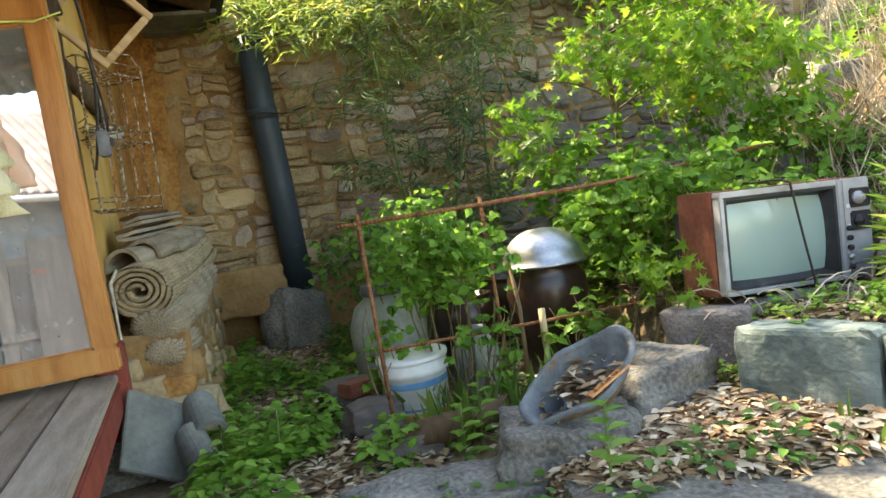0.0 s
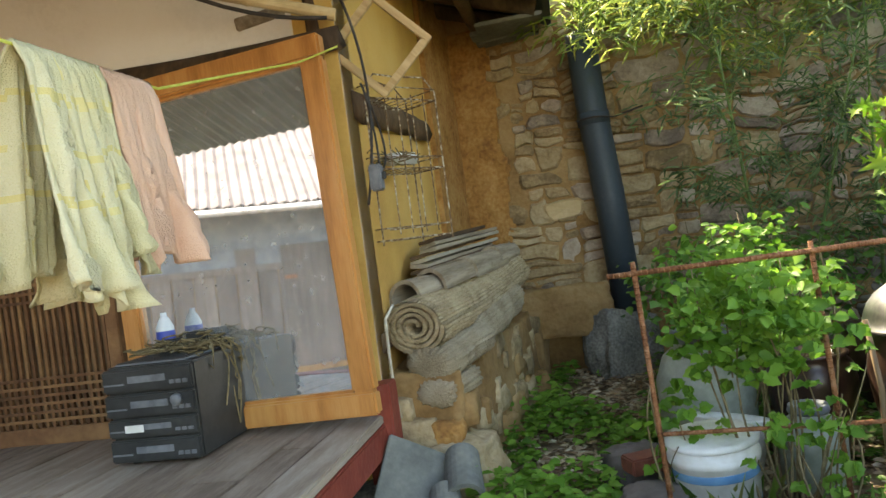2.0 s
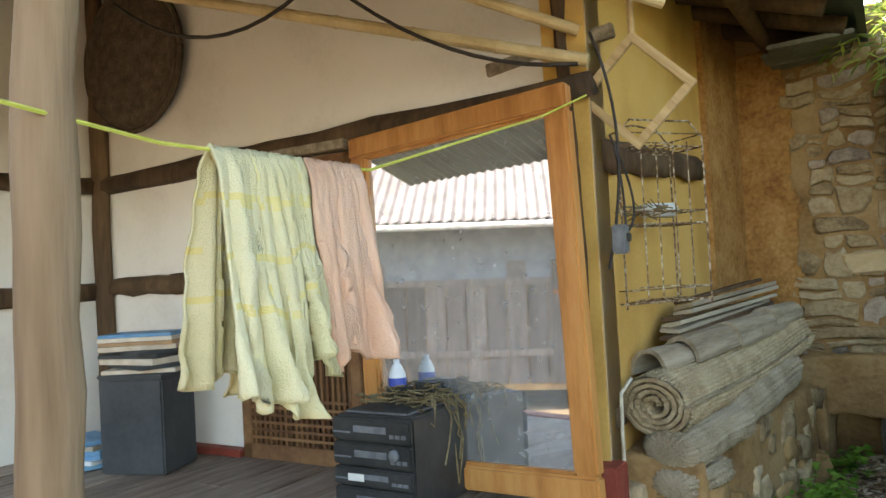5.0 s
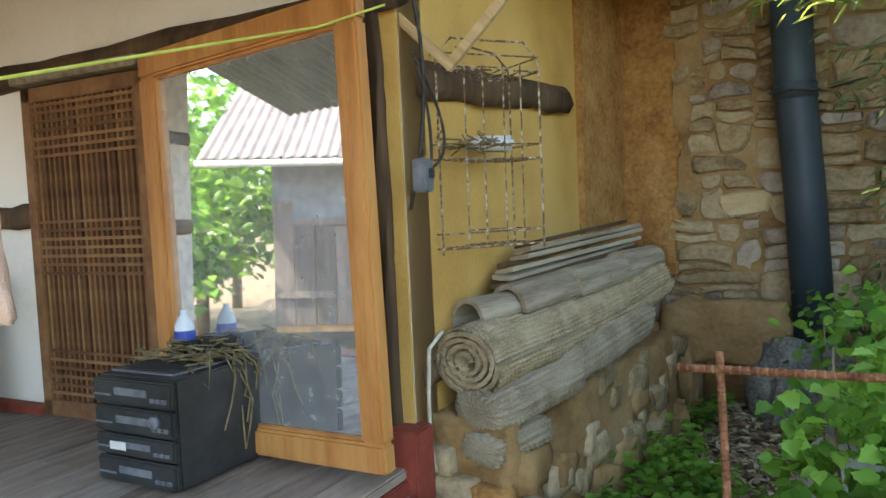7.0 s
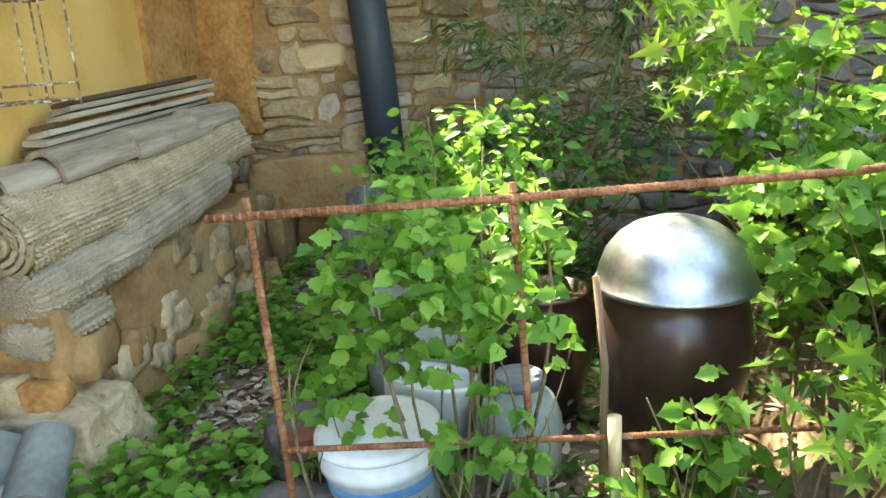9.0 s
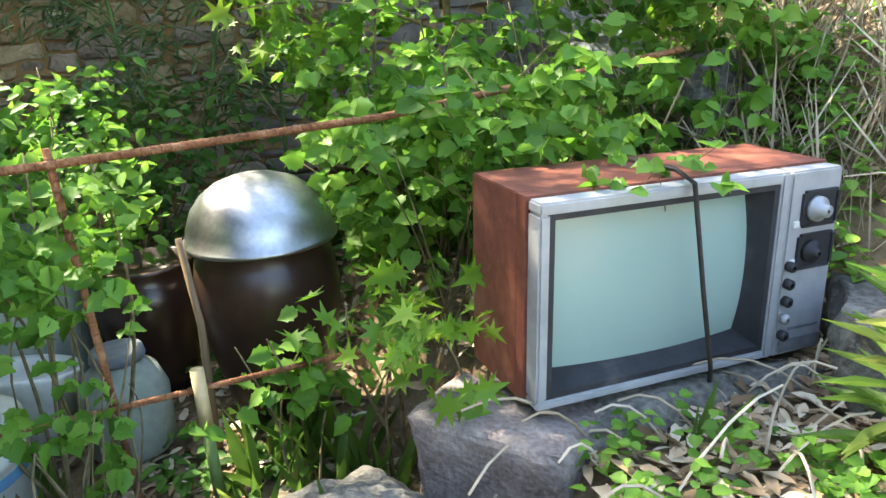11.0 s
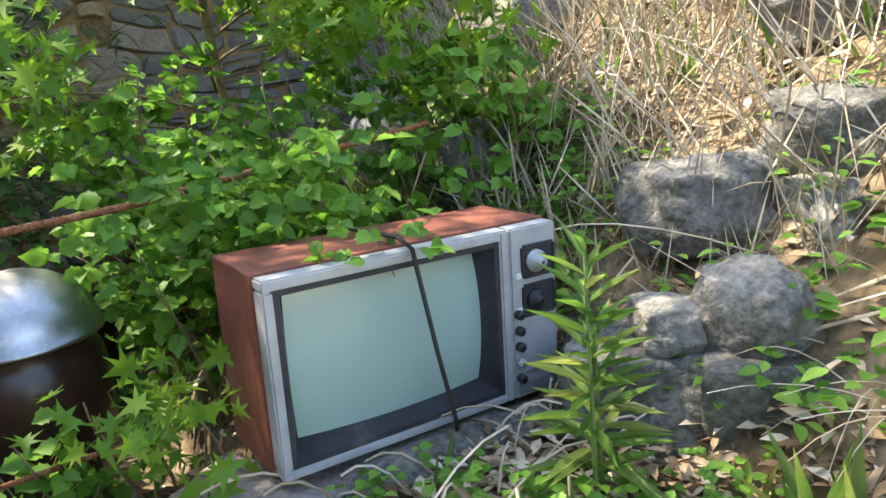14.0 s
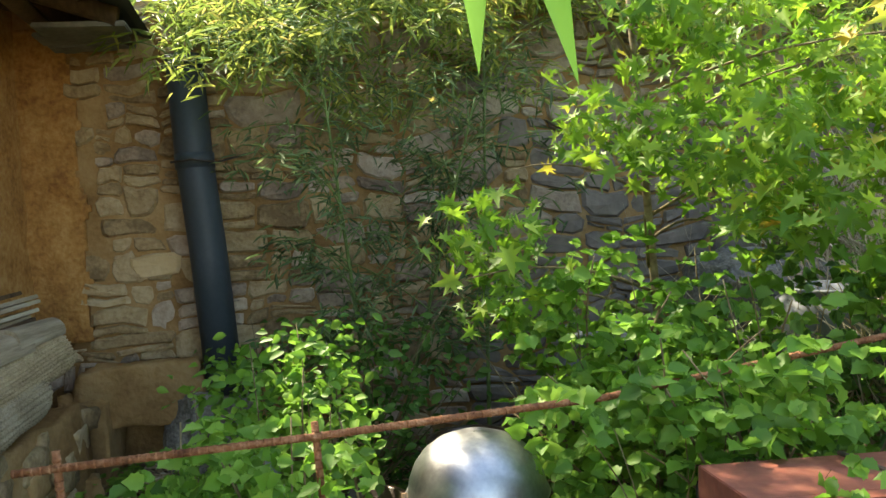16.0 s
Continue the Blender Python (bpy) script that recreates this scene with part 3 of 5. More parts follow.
# square wooden frame hung under the eaves
fr = thing("wooden_frame", pose(.40, .13, 1.825, 0, 45, 14), "raw pale timber frame hung on its corner", "frame")
for i, (a, b, c, d) in enumerate(((-.15, .15, .12, .15), (-.15, .15, -.15, -.12), (-.15, -.12, -.12, .12), (.12, .15, -.12, .12))):
    part("rail", boxm(a, b, -.014, .014, c, d, .003), "pale_wood", fr)
part("hanger", tube(line((-.13, 0, .13), (-.24, 0, .24), 2), .012, 8), "pale_wood", fr)
arm = part("bracket", boxm(-.38, .12, -.02, .02, -.025, .025, .004, pose(.22, .1, 2.04, 0, -8, 12)), "greywood", None)
tagged(arm, "rough timber bracket under the eaves", "bracket")

# wire rack
rack = thing("wire_rack", pose(.28, .47, 1.06, 0, 0, 60), "three tier hanging wire rack with flaking white coat", "rack")
for z in (0, .30, .60):
    for dz, r in ((0, .0035), (.05, .003)):
        part("rim", tube([(-.2, -.1, z + dz), (.2, -.1, z + dz), (.2, .1, z + dz), (-.2, .1, z + dz), (-.2, -.1, z + dz)], r, 5), "rack_metal", rack)
    for i in range(9):
        part("wire", tube([(-.18 + .045 * i, -.1, z), (-.18 + .045 * i, .1, z)], .002, 4), "rack_metal", rack)
for x in (-.2, .2):
    for y in (-.1, .1):
        part("upright", tube([(x, y, -.02), (x, y, .64), (x * .7, y, .70), (0, y * .5, .71)], .004, 5), "rack_metal", rack)
for x in (-.1, -.03, .05, .12):
    part("chain", tube([(x, -.1, .02), (x + .005, -.1, .62)], .003, 5), "rack_metal", rack)
tagged(part("foam_block", rough(boxm(-.09, .09, -.04, .04, 0, .05, .015), .01, 14), "plastic_w", None, "", True, pose(.28, .57, 1.40, 0, 0, 60)), "dirty white foam block lying on the wire rack", "foam")
bm = bmesh.new()
for i in range(40):
    a = Vector((random.uniform(-.17, .1), random.uniform(-.08, .08), random.uniform(0, .04)))
    tube([a, a + Vector((random.uniform(-.1, .1), random.uniform(-.07, .07), random.uniform(-.02, .03)))], .003, 4, bm)
tagged(part("dry_twigs", bm, "stem", None, "", False, pose(.28, .44, 1.395, 0, 0, 60)), "tangle of dry twigs on the wire rack", "twigs", kind="stuff")

# ---- mirror ----
mir = thing("framed_mirror", pose(-.185, -.155, FZ + .022, -1.2, -2.3, 0), "large dusty mirror in an orange varnished wooden frame", "mirror")
MW, MH, FW = 1.03, 1.395, .088
part("glass", boxm(-MW / 2 + FW - .005, MW / 2 - FW + .005, -.006, .004, FW - .005, MH - FW + .005), "mirror", mir, "dusty mirror glass")
for x0, x1, z0, z1 in ((-MW / 2, MW / 2, 0, FW), (-MW / 2, MW / 2, MH - FW, MH), (-MW / 2, -MW / 2 + FW, FW, MH - FW), (MW / 2 - FW, MW / 2, FW, MH - FW)):
    part("frame_rail", boxm(x0, x1, -.035, .02, z0, z1, .009), "frame_wood", mir)
for x0, x1, z0, z1 in ((-MW / 2 + FW, MW / 2 - FW, FW, FW + .012), (-MW / 2 + FW, MW / 2 - FW, MH - FW - .012, MH - FW)):
    part("bead", boxm(x0, x1, -.02, -.007, z0, z1, .003), "frame_wood", mir)
part("backing", boxm(-MW / 2 + .02, MW / 2 - .02, .021, .03, .02, MH - .02), "wood_dark", mir)

# ---- stereo ----
st = thing("stereo", pose(-.36, -.36, FZ + .006, 0, 0, 6), "stacked black compact stereo standing on the porch", "stereo")
part("body", boxm(-.165, .165, -.155, .21, .008, .335, .006), "black", st)
z = .012
for i, h in enumerate((.085, .07, .085, .085)):
    u = part("unit_front", boxm(-.168, .168, -.178, -.158, z, z + h - .008, .006), "black", st)
    part("slot", boxm(-.07, .07, -.181, -.177, z + h * .35, z + h * .62, .001), "silverline", u)
    for k in range(3):
        part("button", boxm(.085 + k * .024, .103 + k * .024, -.183, -.177, z + h * .2, z + h * .35, .001), "silverline", u)
    part("strip", boxm(-.16, -.085, -.182, -.177, z + h * .3, z + h * .36), "silverline", u)
    z += h
kb = lathe([(.02, 0), (.02, .014), (.016, .02)], 20)
part("knob", kb, "silverline", st, "", True, pose(.105, -.178, .215, 90, 0, 0))
part("foot", boxm(-.13, -.10, -.12, -.09, -.006, .009), "black", st), part("foot", boxm(.10, .13, -.12, -.09, -.006, .009), "black", st)
part("foot", boxm(-.13, -.10, .14, .17, -.006, .009), "black", st), part("foot", boxm(.10, .13, .14, .17, -.006, .009), "black", st)
part("top_grille", boxm(-.15, .12, -.12, .15, .336, .341), "silverline", st)
for i in range(14):
    part("vent_slat", boxm(-.145, .115, -.115 + i * .019, -.108 + i * .019, .341, .345), "black", st)
tagged(part("sticker", boxm(-.10, -.03, -.1835, -.183, .115, .14), "plastic_w", None, "", False, pose(-.36, -.36, FZ + .006, 0, 0, 6)), "torn white sticker on the stereo front", "sticker")
bm = bmesh.new()
for i in range(46):
    a = Vector((random.uniform(-.10, .16), random.uniform(.0, .17), .35 + random.uniform(0, .03)))
    pts = [a]
    for k in range(6):
        a = a + Vector((random.uniform(-.05, .055), random.uniform(-.04, .04), random.uniform(-.01, .014)))
        a.z = max(a.z, .349 if a.x < .165 else .1)
        if a.x > .165:
            a.z -= random.uniform(.01, .09)
            a.x = .175
        pts.append(a.copy())
    tube(pts, .0032, 4, bm)
tagged(part("wire_tangle", bm, "stem", None, "", False, pose(-.36, -.36, FZ + .006, 0, 0, 6)), "tangle of old brown wires on the stereo", "wires", kind="stuff")
for dx, dy, h, mat in ((-.08, .12, .045, "black"), (.03, .155, .06, "black")):
    tagged(part("small_box", boxm(dx - .045, dx + .045, dy - .03, dy + .03, .347, .347 + h, .006), mat, None, "", False, pose(-.36, -.36, FZ + .006, 0, 0, 6)), "small black plastic box on the stereo", "box")
bot = thing("water_bottle", pose(-.47, -.24, FZ + .352), "clear plastic bottle with a blue label", "bottle")
part("bottle_body", lathe([(.03, 0), (.034, .01), (.034, .09), (.02, .12), (.012, .13), (.012, .145)], 20), "clear", bot, "", True)
part("label", lathe([(.0348, .03), (.0352, .032), (.0352, .075), (.0348, .077)], 20), "bottleblue", bot, "blue label", True)

# charcoal box with papers, at the back of the porch
cb = thing("charcoal_box", HOUSE @ pose(-2.06, -.30, FZ + .005, 0, 0, 18), "dark grey box standing against the plaster wall", "box")
part("body", boxm(-.16, .16, -.13, .13, 0, .42, .008), "charcoal", cb)
part("lid", boxm(-.165, .165, -.135, .135, .421, .44, .006), "charcoal", cb)
z = .446
for i in range(9):
    h = random.uniform(.012, .028)
    tagged(part("book", boxm(-.17, .17, -.11, .11, 0, h, .003), random.choice(("paper", "cardboard", "paper", "charcoal", "plastic_blue")), None, "", False, HOUSE @ pose(-2.06 + random.uniform(-.02, .02), -.30, FZ + z, 0, 0, random.uniform(-12, 40))), "old paper folder in a leaning pile", "book", "pile of papers")
    z += h + .001
z = FZ + .004
for i in range(6):
    h = random.uniform(.015, .03)
    tagged(part("book", boxm(-.13, .13, -.10, .10, 0, h, .003), random.choice(("paper", "plastic_w", "plastic_blue")), None, "", False, HOUSE @ pose(-2.42, -.38, z, 0, 0, random.uniform(-25, 25))), "old book lying in a low pile", "book", "low pile of books")
    z += h + .001

# winnowing basket on the wall
wb = thing("winnowing_basket", HOUSE @ pose(-2.46, -.01, 2.43, 90, 0, 0), "round dark woven winnowing basket hung on the wall", "basket")
part("bowl", lathe([(.0, .03), (.2, .025), (.33, .01), (.37, -.02), (.385, -.02), (.385, .0), (.34, .035), (.2, .05), (.004, .055)], 40), "wicker", wb, "", True)
bm = bmesh.new()
tube([(.385 * math.cos(a), .385 * math.sin(a), .0) for a in np.linspace(0, 2 * math.pi, 41)], .016, 8, bm)
part("rim", bm, "wicker", wb, "", True)

# ---- towels on the line ----
tagged(part("clothes_line", tube([(.60, -2.4, 1.49), (.36, -1.7, 1.462), (.33, -1.4, 1.461), (.305, -1.15, 1.463), (.26, -.3, 1.70), (.30, -.05, 1.80)], .0035, 5), "string", None), "yellow green nylon cord strung across the porch", "cord")


def towel(y0, y1, drop, back, mat, label, seed, stripes=False):
    """Cloth folded over the line, with deep vertical folds; two hanging sides."""
    bm = bmesh.new()
    nu, nv = 46, 34
    uvs = []
    for s, length in ((1, drop), (-1, back)):
        grid = []
        for i in range(nu + 1):
            u = i / nu
            row = []
            for j in range(nv + 1):
                v = j / nv
                y = y0 + (y1 - y0) * u
                g = u + .10 * noise.noise(Vector((u * 2 + seed, s * 3, v * 1.1)))
                f = .9 * (1 - 2 * abs(math.sin(math.pi * g * 2.6 + seed)) ** .7) * (.35 + .65 * v) + .7 * noise.noise(Vector((u * 5 + seed, s, v * 1.5))) + .2 * noise.noise(Vector((u * 16, s, v * 9)))
                open_ = .012 + .035 * v
                flare = (u - .5) * (.02 + .05 * v * v) * (y1 - y0)
                hem = .06 * noise.noise(Vector((u * 2.3 + seed, s * 7, 1))) * v
                ang = min(1, v * 12)
                xx = s * (open_ + abs(f) * .045 * (.3 + v)) * ang
                row.append(bm.verts.new((.33 - .10 * (y + 1.4) + xx + .02 * f * v, y + flare + .012 * f, 1.464 - (length + hem) * v + .003 * (1 - ang))))
            grid.append(row)
        for i in range(nu):
            for j in range(nv):
                fc = (grid[i][j], grid[i + 1][j], grid[i + 1][j + 1], grid[i][j + 1])
                face = bm.faces.new(fc if s > 0 else fc[::-1])
                if stripes and (j in (6, 7, 14, 21) and 0.1 < noise.noise(Vector((i * .25, j, seed))) + .3 or (i in (12, 33) and j % 9 < 4)):
                    face.material_index = 1
    bmesh.ops.remove_doubles(bm, verts=bm.verts, dist=.0005)
    me = bpy.data.meshes.new("towel")
    bm.to_mesh(me), bm.free()
    me.materials.append(M[mat])
    me.materials.append(M["towel_stripe"])
    me.polygons.foreach_set("use_smooth", [True] * len(me.polygons))
    ob = new("towel", me)
    sol = ob.modifiers.new("thick", "SOLIDIFY")
    sol.thickness = .006
    return tagged(ob, label, "towel", "towels on the cord")


towel(-1.59, -1.47, .46, .40, "towel_y", "cream towel with yellow checks hung over the cord", 1.3, True)
towel(-1.465, -1.37, .42, .47, "towel_y", "cream checked towel bunched on the cord", 5.1, True)
towel(-1.36, -1.19, .41, .38, "towel_p", "peach pink towel hung over the cord", 9.7)

# ---- plinth with mats along the end wall ----
pl = thing("plinth", ID, "rough mud and stone ledge along the end wall", "ledge", kind="structure")
pb_ = bmesh.new()
box(pb_, .16, .52, .16, 1.95, -.05, .52)
bmesh.ops.subdivide_edges(pb_, edges=pb_.edges[:], cuts=9, use_grid_fill=True)
part("core", rough(pb_, .05, 5, 3), "mud", pl, "", True)
for i in range(46):
    y, z = random.uniform(.15, 1.9), random.uniform(.0, .50)
    s = random.uniform(.09, .24)
    part("stone", rockm(s * .45, s, s * .6, i + 20, .8, 2), random.choice(("stone_warm", "mud", "stone_warm")), pl, "", True, pose(.515 - .05 * z, y, z - .05, random.uniform(-12, 12), 0, random.uniform(-15, 15)))
for i, (x, z, s) in enumerate(((.24, 0, .2), (.43, .02, .26), (.33, .22, .2), (.46, .24, .15), (.28, .36, .12))):
    part("stone", rockm(s, s * .6, s * .75, i + 80, .6, 2), random.choice(("stone_warm", "mud_orange")), pl, "", True, pose(x, .16, z - .02, 0, 0, random.uniform(-10, 10)))
part("corner_stone", rockm(.34, .3, .3, 97, .75), "stone_warm", pl, "big tan corner stone", True, pose(.47, .22, -.04))


def weave(s, y):
    """Height of twisted straw cords that run along y, s measured across them."""
    return .012 * abs(math.sin(math.pi * s / .021)) ** .8 * (.62 + .38 * math.sin(2 * math.pi * (y / .024 + .5 * math.floor(s / .021)))) + .006 * noise.noise(Vector((s * 9, y * 9, 2)))


def spiral_roll(name, length, r, turns, mat, m, label, group=""):
    """A loosely rolled mat: a thick spiral band with corded rows along it."""
    bm = bmesh.new()
    n = int(turns * 40)
    th = r / turns * .74
    prof = [(i / n * turns * 2 * math.pi, .035 + (r - .035) * (i / n) ** .9) for i in range(n + 1)]

    def at(a, q, y):
        k = y / length
        sag = -.018 * math.sin(math.pi * k) + .012 * noise.noise(Vector((k * 4, 0, 3)))
        squash = .90 + .05 * noise.noise(Vector((k * 5, 2, 0)))
        return (q * math.cos(a) * 1.06, y, q * math.sin(a) * squash + sag)

    na, ny = 300, int(length / .0065)
    a1 = prof[-1][0]
    grid = []
    for i in range(na + 1):
        a = a1 - 2.15 * math.pi * (1 - i / na)
        rr = .035 + (r - .035) * (a / a1) ** .9
        grid.append([bm.verts.new(at(a, rr - .006 + weave(a * r, j / ny * length), j / ny * length)) for j in range(ny + 1)])
    for A, B in zip(grid, grid[1:]):
        for j in range(ny):
            bm.faces.new((A[j], B[j], B[j + 1], A[j + 1]))
    for y0, y1 in ((0, .3), (length - .05, length)):
        ring = []
        for i, (a, rr) in enumerate(prof):
            w = .004 * math.sin(i * 2.1) + .012 * noise.noise(Vector((a * .7, 4, 0)))
            ring.append([bm.verts.new(at(a, q, y)) for q, y in ((rr - th, y0 + w), (rr - th * .75, y0 - .008 + w), (rr - th * .5, y0 - .002 + w), (rr - th * .25, y0 - .008 + w), (rr - .007, y0 + w), (rr - .007, y1), (rr - th, y1))])
        for A, B in zip(ring, ring[1:]):
            for k in range(7):
                bm.faces.new((A[k], A[(k + 1) % 7], B[(k + 1) % 7], B[k]))
    return tagged(part(name, bm, mat, None, "", True, m), label, "mat", group)


def folded_mat(a, b, rx, rz, seed, label):
    """A coarse mat folded into a flat bundle between two points, with rounded uneven ends."""
    bm = bmesh.new()
    a, b = Vector(a), Vector(b)
    length = (b - a).length
    d = (b - a).normalized()
    u = d.cross(Vector((0, 0, 1))).normalized()
    w = u.cross(d)
    ny, na = int(length / .0065), 150
    rings = []
    for j in range(ny + 1):
        k = j / ny
        end = (1 - abs(2 * k - 1) ** 14) ** .5 * .55 + .45 if 0 < k < 1 else .3
        ring = []
        for i in range(na):
            t = 2 * math.pi * i / na
            lump = 1 + .16 * noise.noise(Vector((math.cos(t) + seed, math.sin(t), k * length * 5))) + .05 * noise.noise(Vector((math.cos(t) * 3 + seed, math.sin(t) * 3, k * length * 16)))
            h = weave(t * (rx + rz) / 2, k * length)
            c, s_ = math.cos(t), math.sin(t)
            c, s_ = math.copysign(abs(c) ** .8, c), math.copysign(abs(s_) ** .8, s_)
            ring.append(bm.verts.new(a + (b - a) * k + u * (rx * end * lump + h) * c + w * (rz * end * lump + h) * s_))
        rings.append(ring)
    for A, B in zip(rings, rings[1:]):
        for i in range(na):
            bm.faces.new((A[i], A[(i + 1) % na], B[(i + 1) % na], B[i]))
    bm.faces.new(rings[0][::-1]), bm.faces.new(rings[-1])
    return tagged(part("folded_mat", bm, "sack", None, "", True), label, "mat", "folded mats on the ledge")


roll_m = look((.365, .20, .70), (.455, 1.62, .815)) @ pose(0, 0, 0, -90, 0, 0)
spiral_roll("rolled_mat", 1.48, .135, 4, "mat", roll_m, "rolled straw mat with a spiral end on the ledge", "rolled mats")
folded_mat((.41, .17, .535), (.49, .66, .575), .105, .065, 1, "coarse grey straw mat folded under the rolled one")
folded_mat((.43, .15, .425), (.48, .44, .45), .085, .05, 5, "ragged straw mat folded over the ledge stones")
folded_mat((.49, .62, .60), (.53, 1.40, .68), .07, .075, 9, "coarse grey straw mat draped along the ledge")
for i in range(7):
    y0, y1 = .55 + .04 * i, 1.75
    tagged(part("slat_board", boxm(-.045, .045, 0, y1 - y0, -.009, .009, .003), "greywood" if i % 3 else "wood_dark", None, "", False, pose(.30 - .012 * (i % 4), y0, .905 + .022 * i, 2.5, random.uniform(-14, 6), -4 + random.uniform(-2, 2))), "thin grey weathered board in a stack", "board", "stack of boards")


def half_tile(length, r, m, label):
    bm = bmesh.new()
    ring = []
    n = 12
    for y in (0, length):
        k = 1 - .12 * y / length
        ring.append([bm.verts.new((q * k * math.cos(math.pi * i / n), y, q * k * math.sin(math.pi * i / n))) for q in (r, r - .018) for i in range(n + 1)])
    A, B = ring
    for i in range(n):
        bm.faces.new((A[i], A[i + 1], B[i + 1], B[i]))
        bm.faces.new((A[n + 1 + i + 1], A[n + 1 + i], B[n + 1 + i], B[n + 1 + i + 1]))
        bm.faces.new((A[i + 1], A[i], A[n + 1 + i], A[n + 2 + i]))
        bm.faces.new((B[i], B[i + 1], B[n + 2 + i], B[n + 1 + i]))
    bm.faces.new((A[0], B[0], B[n + 1], A[n + 1])), bm.faces.new((A[n], A[2 * n + 1], B[2 * n + 1], B[n]))
    rough(bm, .006, 8, length)
    return tagged(part("half_round_tile", bm, "slate" if length < .25 else "greywood", None, "", False, m), label, "roof tile", "old half round tiles")


half_tile(.62, .085, pose(.36, .50, .83, 4, 6, -7), "grey half round roof tile lying on the rolled mat")
half_tile(.55, .080, pose(.42, .86, .86, 3, 18, -4), "grey half round roof tile lying on the rolled mat")
half_tile(.30, .085, pose(.30, .33, .80, 3, -10, -14), "cracked half round roof tile on the rolled mat")
half_tile(.38, .07, pose(.46, 1.30, .90, 2, 20, -4), "grey half round roof tile far on the mat")
half_tile(.20, .065, pose(.58, -.30, .05, 25, 0, 20), "mossy half round tile leaning on the ground")
half_tile(.22, .075, pose(.60, -.16, .12, 25, 0, 15), "mossy half round tile leaning on another")
tagged(part("rope", tube([(.30, .17, .80), (.28, .12, .75), (.285, .10, .62), (.29, .09, .45), (.30, .10, .36)], .007, 6), "rope", None, "", True), "pale rope hanging over the rolled mat", "rope")
sl = part("slate_tile", rough(boxm(-.15, .15, -.012, .012, 0, .33, .004), .004, 9), "slate", None, "", False, pose(.40, -.24, .03, -33, 30, 30))
tagged(sl, "square grey slate tile leaning on the porch corner", "tile")
rock(.20, .0, -.06, .3, .3, .2, 10, 3, "mossy foundation stone under the porch corner")

# ---- stone wall ----
WY = 2.52
wall_n = thing("wall_north", ID, "old dry stone wall bedded in brown mud", "wall", kind="structure")
wbm = bmesh.new()
box(wbm, -.35, 6.5, WY + .026, WY + .45, -.1, 2.62)
part("mud_bed", wbm, "mud", wall_n)
tagged(part("wall_link", boxm(-.2, .06, 1.9, 2.6, -.1, 3), "mud_orange", None), "orange mud fill between house and stone wall", "wall", kind="structure")

# drain pipe
pp = thing("drain_pipe", pose(1.03, 2.39, 0), "dark blue grey plastic drain pipe standing at the wall", "pipe")
part("pipe_shaft", tube([(.06, 0, .42), (.02, 0, 1.2), (-.02, .0, 1.75), (-.035, 0, 2.27)], .10, 26), "pipe", pp, "", True)
part("collar", tube([(-.016, 0, 1.66), (-.018, 0, 1.74)], .106, 26), "pipe", pp, "", True)
part("binding_wire", tube([(-.12 + .0, -.11, 1.69), (0, -.12, 1.7), (.12, -.10, 1.68), (.3, .06, 1.74)], .006, 5), "cable", pp)
rock(1.02, 2.24, -.04, .46, .30, .52, 35, 17, "grey angular rock at the foot of the pipe", blocky=.6, rx=-16, ry=14)
rock(.64, 2.38, .30, .62, .26, .34, 0, 14, "mud daubed lintel stone over the hole", "mud", .8)
rock(.40, 2.30, .0, .26, .3, .50, 0, 15, "mud daubed side stone of the hole", "mud", .8)
rock(.45, 1.85, -.02, .24, .22, .22, 30, 16, "brown round stone beside the ledge", "mud")
# ---- fence of reinforcing bars ----
fence = thing("fence", ID, "low fence of rusty reinforcing bars", "fence")


def rebar(pts, r):
    bm = tube(pts, r, 8)
    a, b = Vector(pts[0]), Vector(pts[-1])
    n = int((b - a).length / .02)
    d = (b - a).normalized() * .003
    for i in range(n):
        t = i / n * (len(pts) - 1)
        k = int(t)
        p = Vector(pts[k]).lerp(Vector(pts[k + 1]), t - k)
        tube([p - d, p + d], r * 1.09, 7, bm)
    return bm


part("post", rebar([(1.30, -.245, -.06), (1.27, -.24, .885)], .0085), "rust", fence, "", True)
part("post", rebar([(1.82, -.17, -.06), (1.787, -.188, .885)], .008), "rust", fence, "", True)
part("rail", rebar([(1.19, -.25, .848), (1.79, -.20, .856), (2.45, -.145, .872), (3.3, -.04, .95)], .0085), "rust", fence, "", True)
part("rail", rebar([(1.30, -.255, .345), (1.82, -.20, .335), (2.5, -.13, .325)], .007), "rust", fence, "", True)
tagged(part("bamboo_stake", tube([(1.985, -.21, .02), (1.981, -.203, .24)], .013, 10), "greenstem", None, "", True), "green bamboo stake in the ground", "stake")
tagged(part("bamboo_stake", tube([(1.981, -.203, .24), (1.981, -.203, .39)], .015, 10), "bamboo_pole", None, "", True), "pale cut top of the bamboo stake", "stake")
tagged(part("stick", tube([(1.99, .12, 0), (2.0, .14, .35), (1.98, .16, .58)], .011, 8, taper=.8), "wood_post", None, "", True), "pale dry stick standing among the jars", "stick")

# ---- jars, buckets, jugs ----


def jar(x, y, z, r, h, label, mat="onggi", lid=None):
    ob = thing("jar", pose(x, y, z), label, "jar", "jars in the garden")
    part("jar_body", lathe([(r * .62, 0), (r * .72, h * .15), (r * .93, h * .5), (r, h * .72), (r * .93, h * .88), (r * .80, h * .95), (r * .86, h * .975), (r * .86, h), (r * .74, h), (r * .70, h * .93)], 36), mat, ob, "", True)
    if lid:
        part("lid", lathe(lid, 40), "steel" if mat == "onggi" and h > .45 else mat, ob, "upturned stainless steel bowl" if h > .45 else "", True, pose(0, 0, h - .01))
    return ob


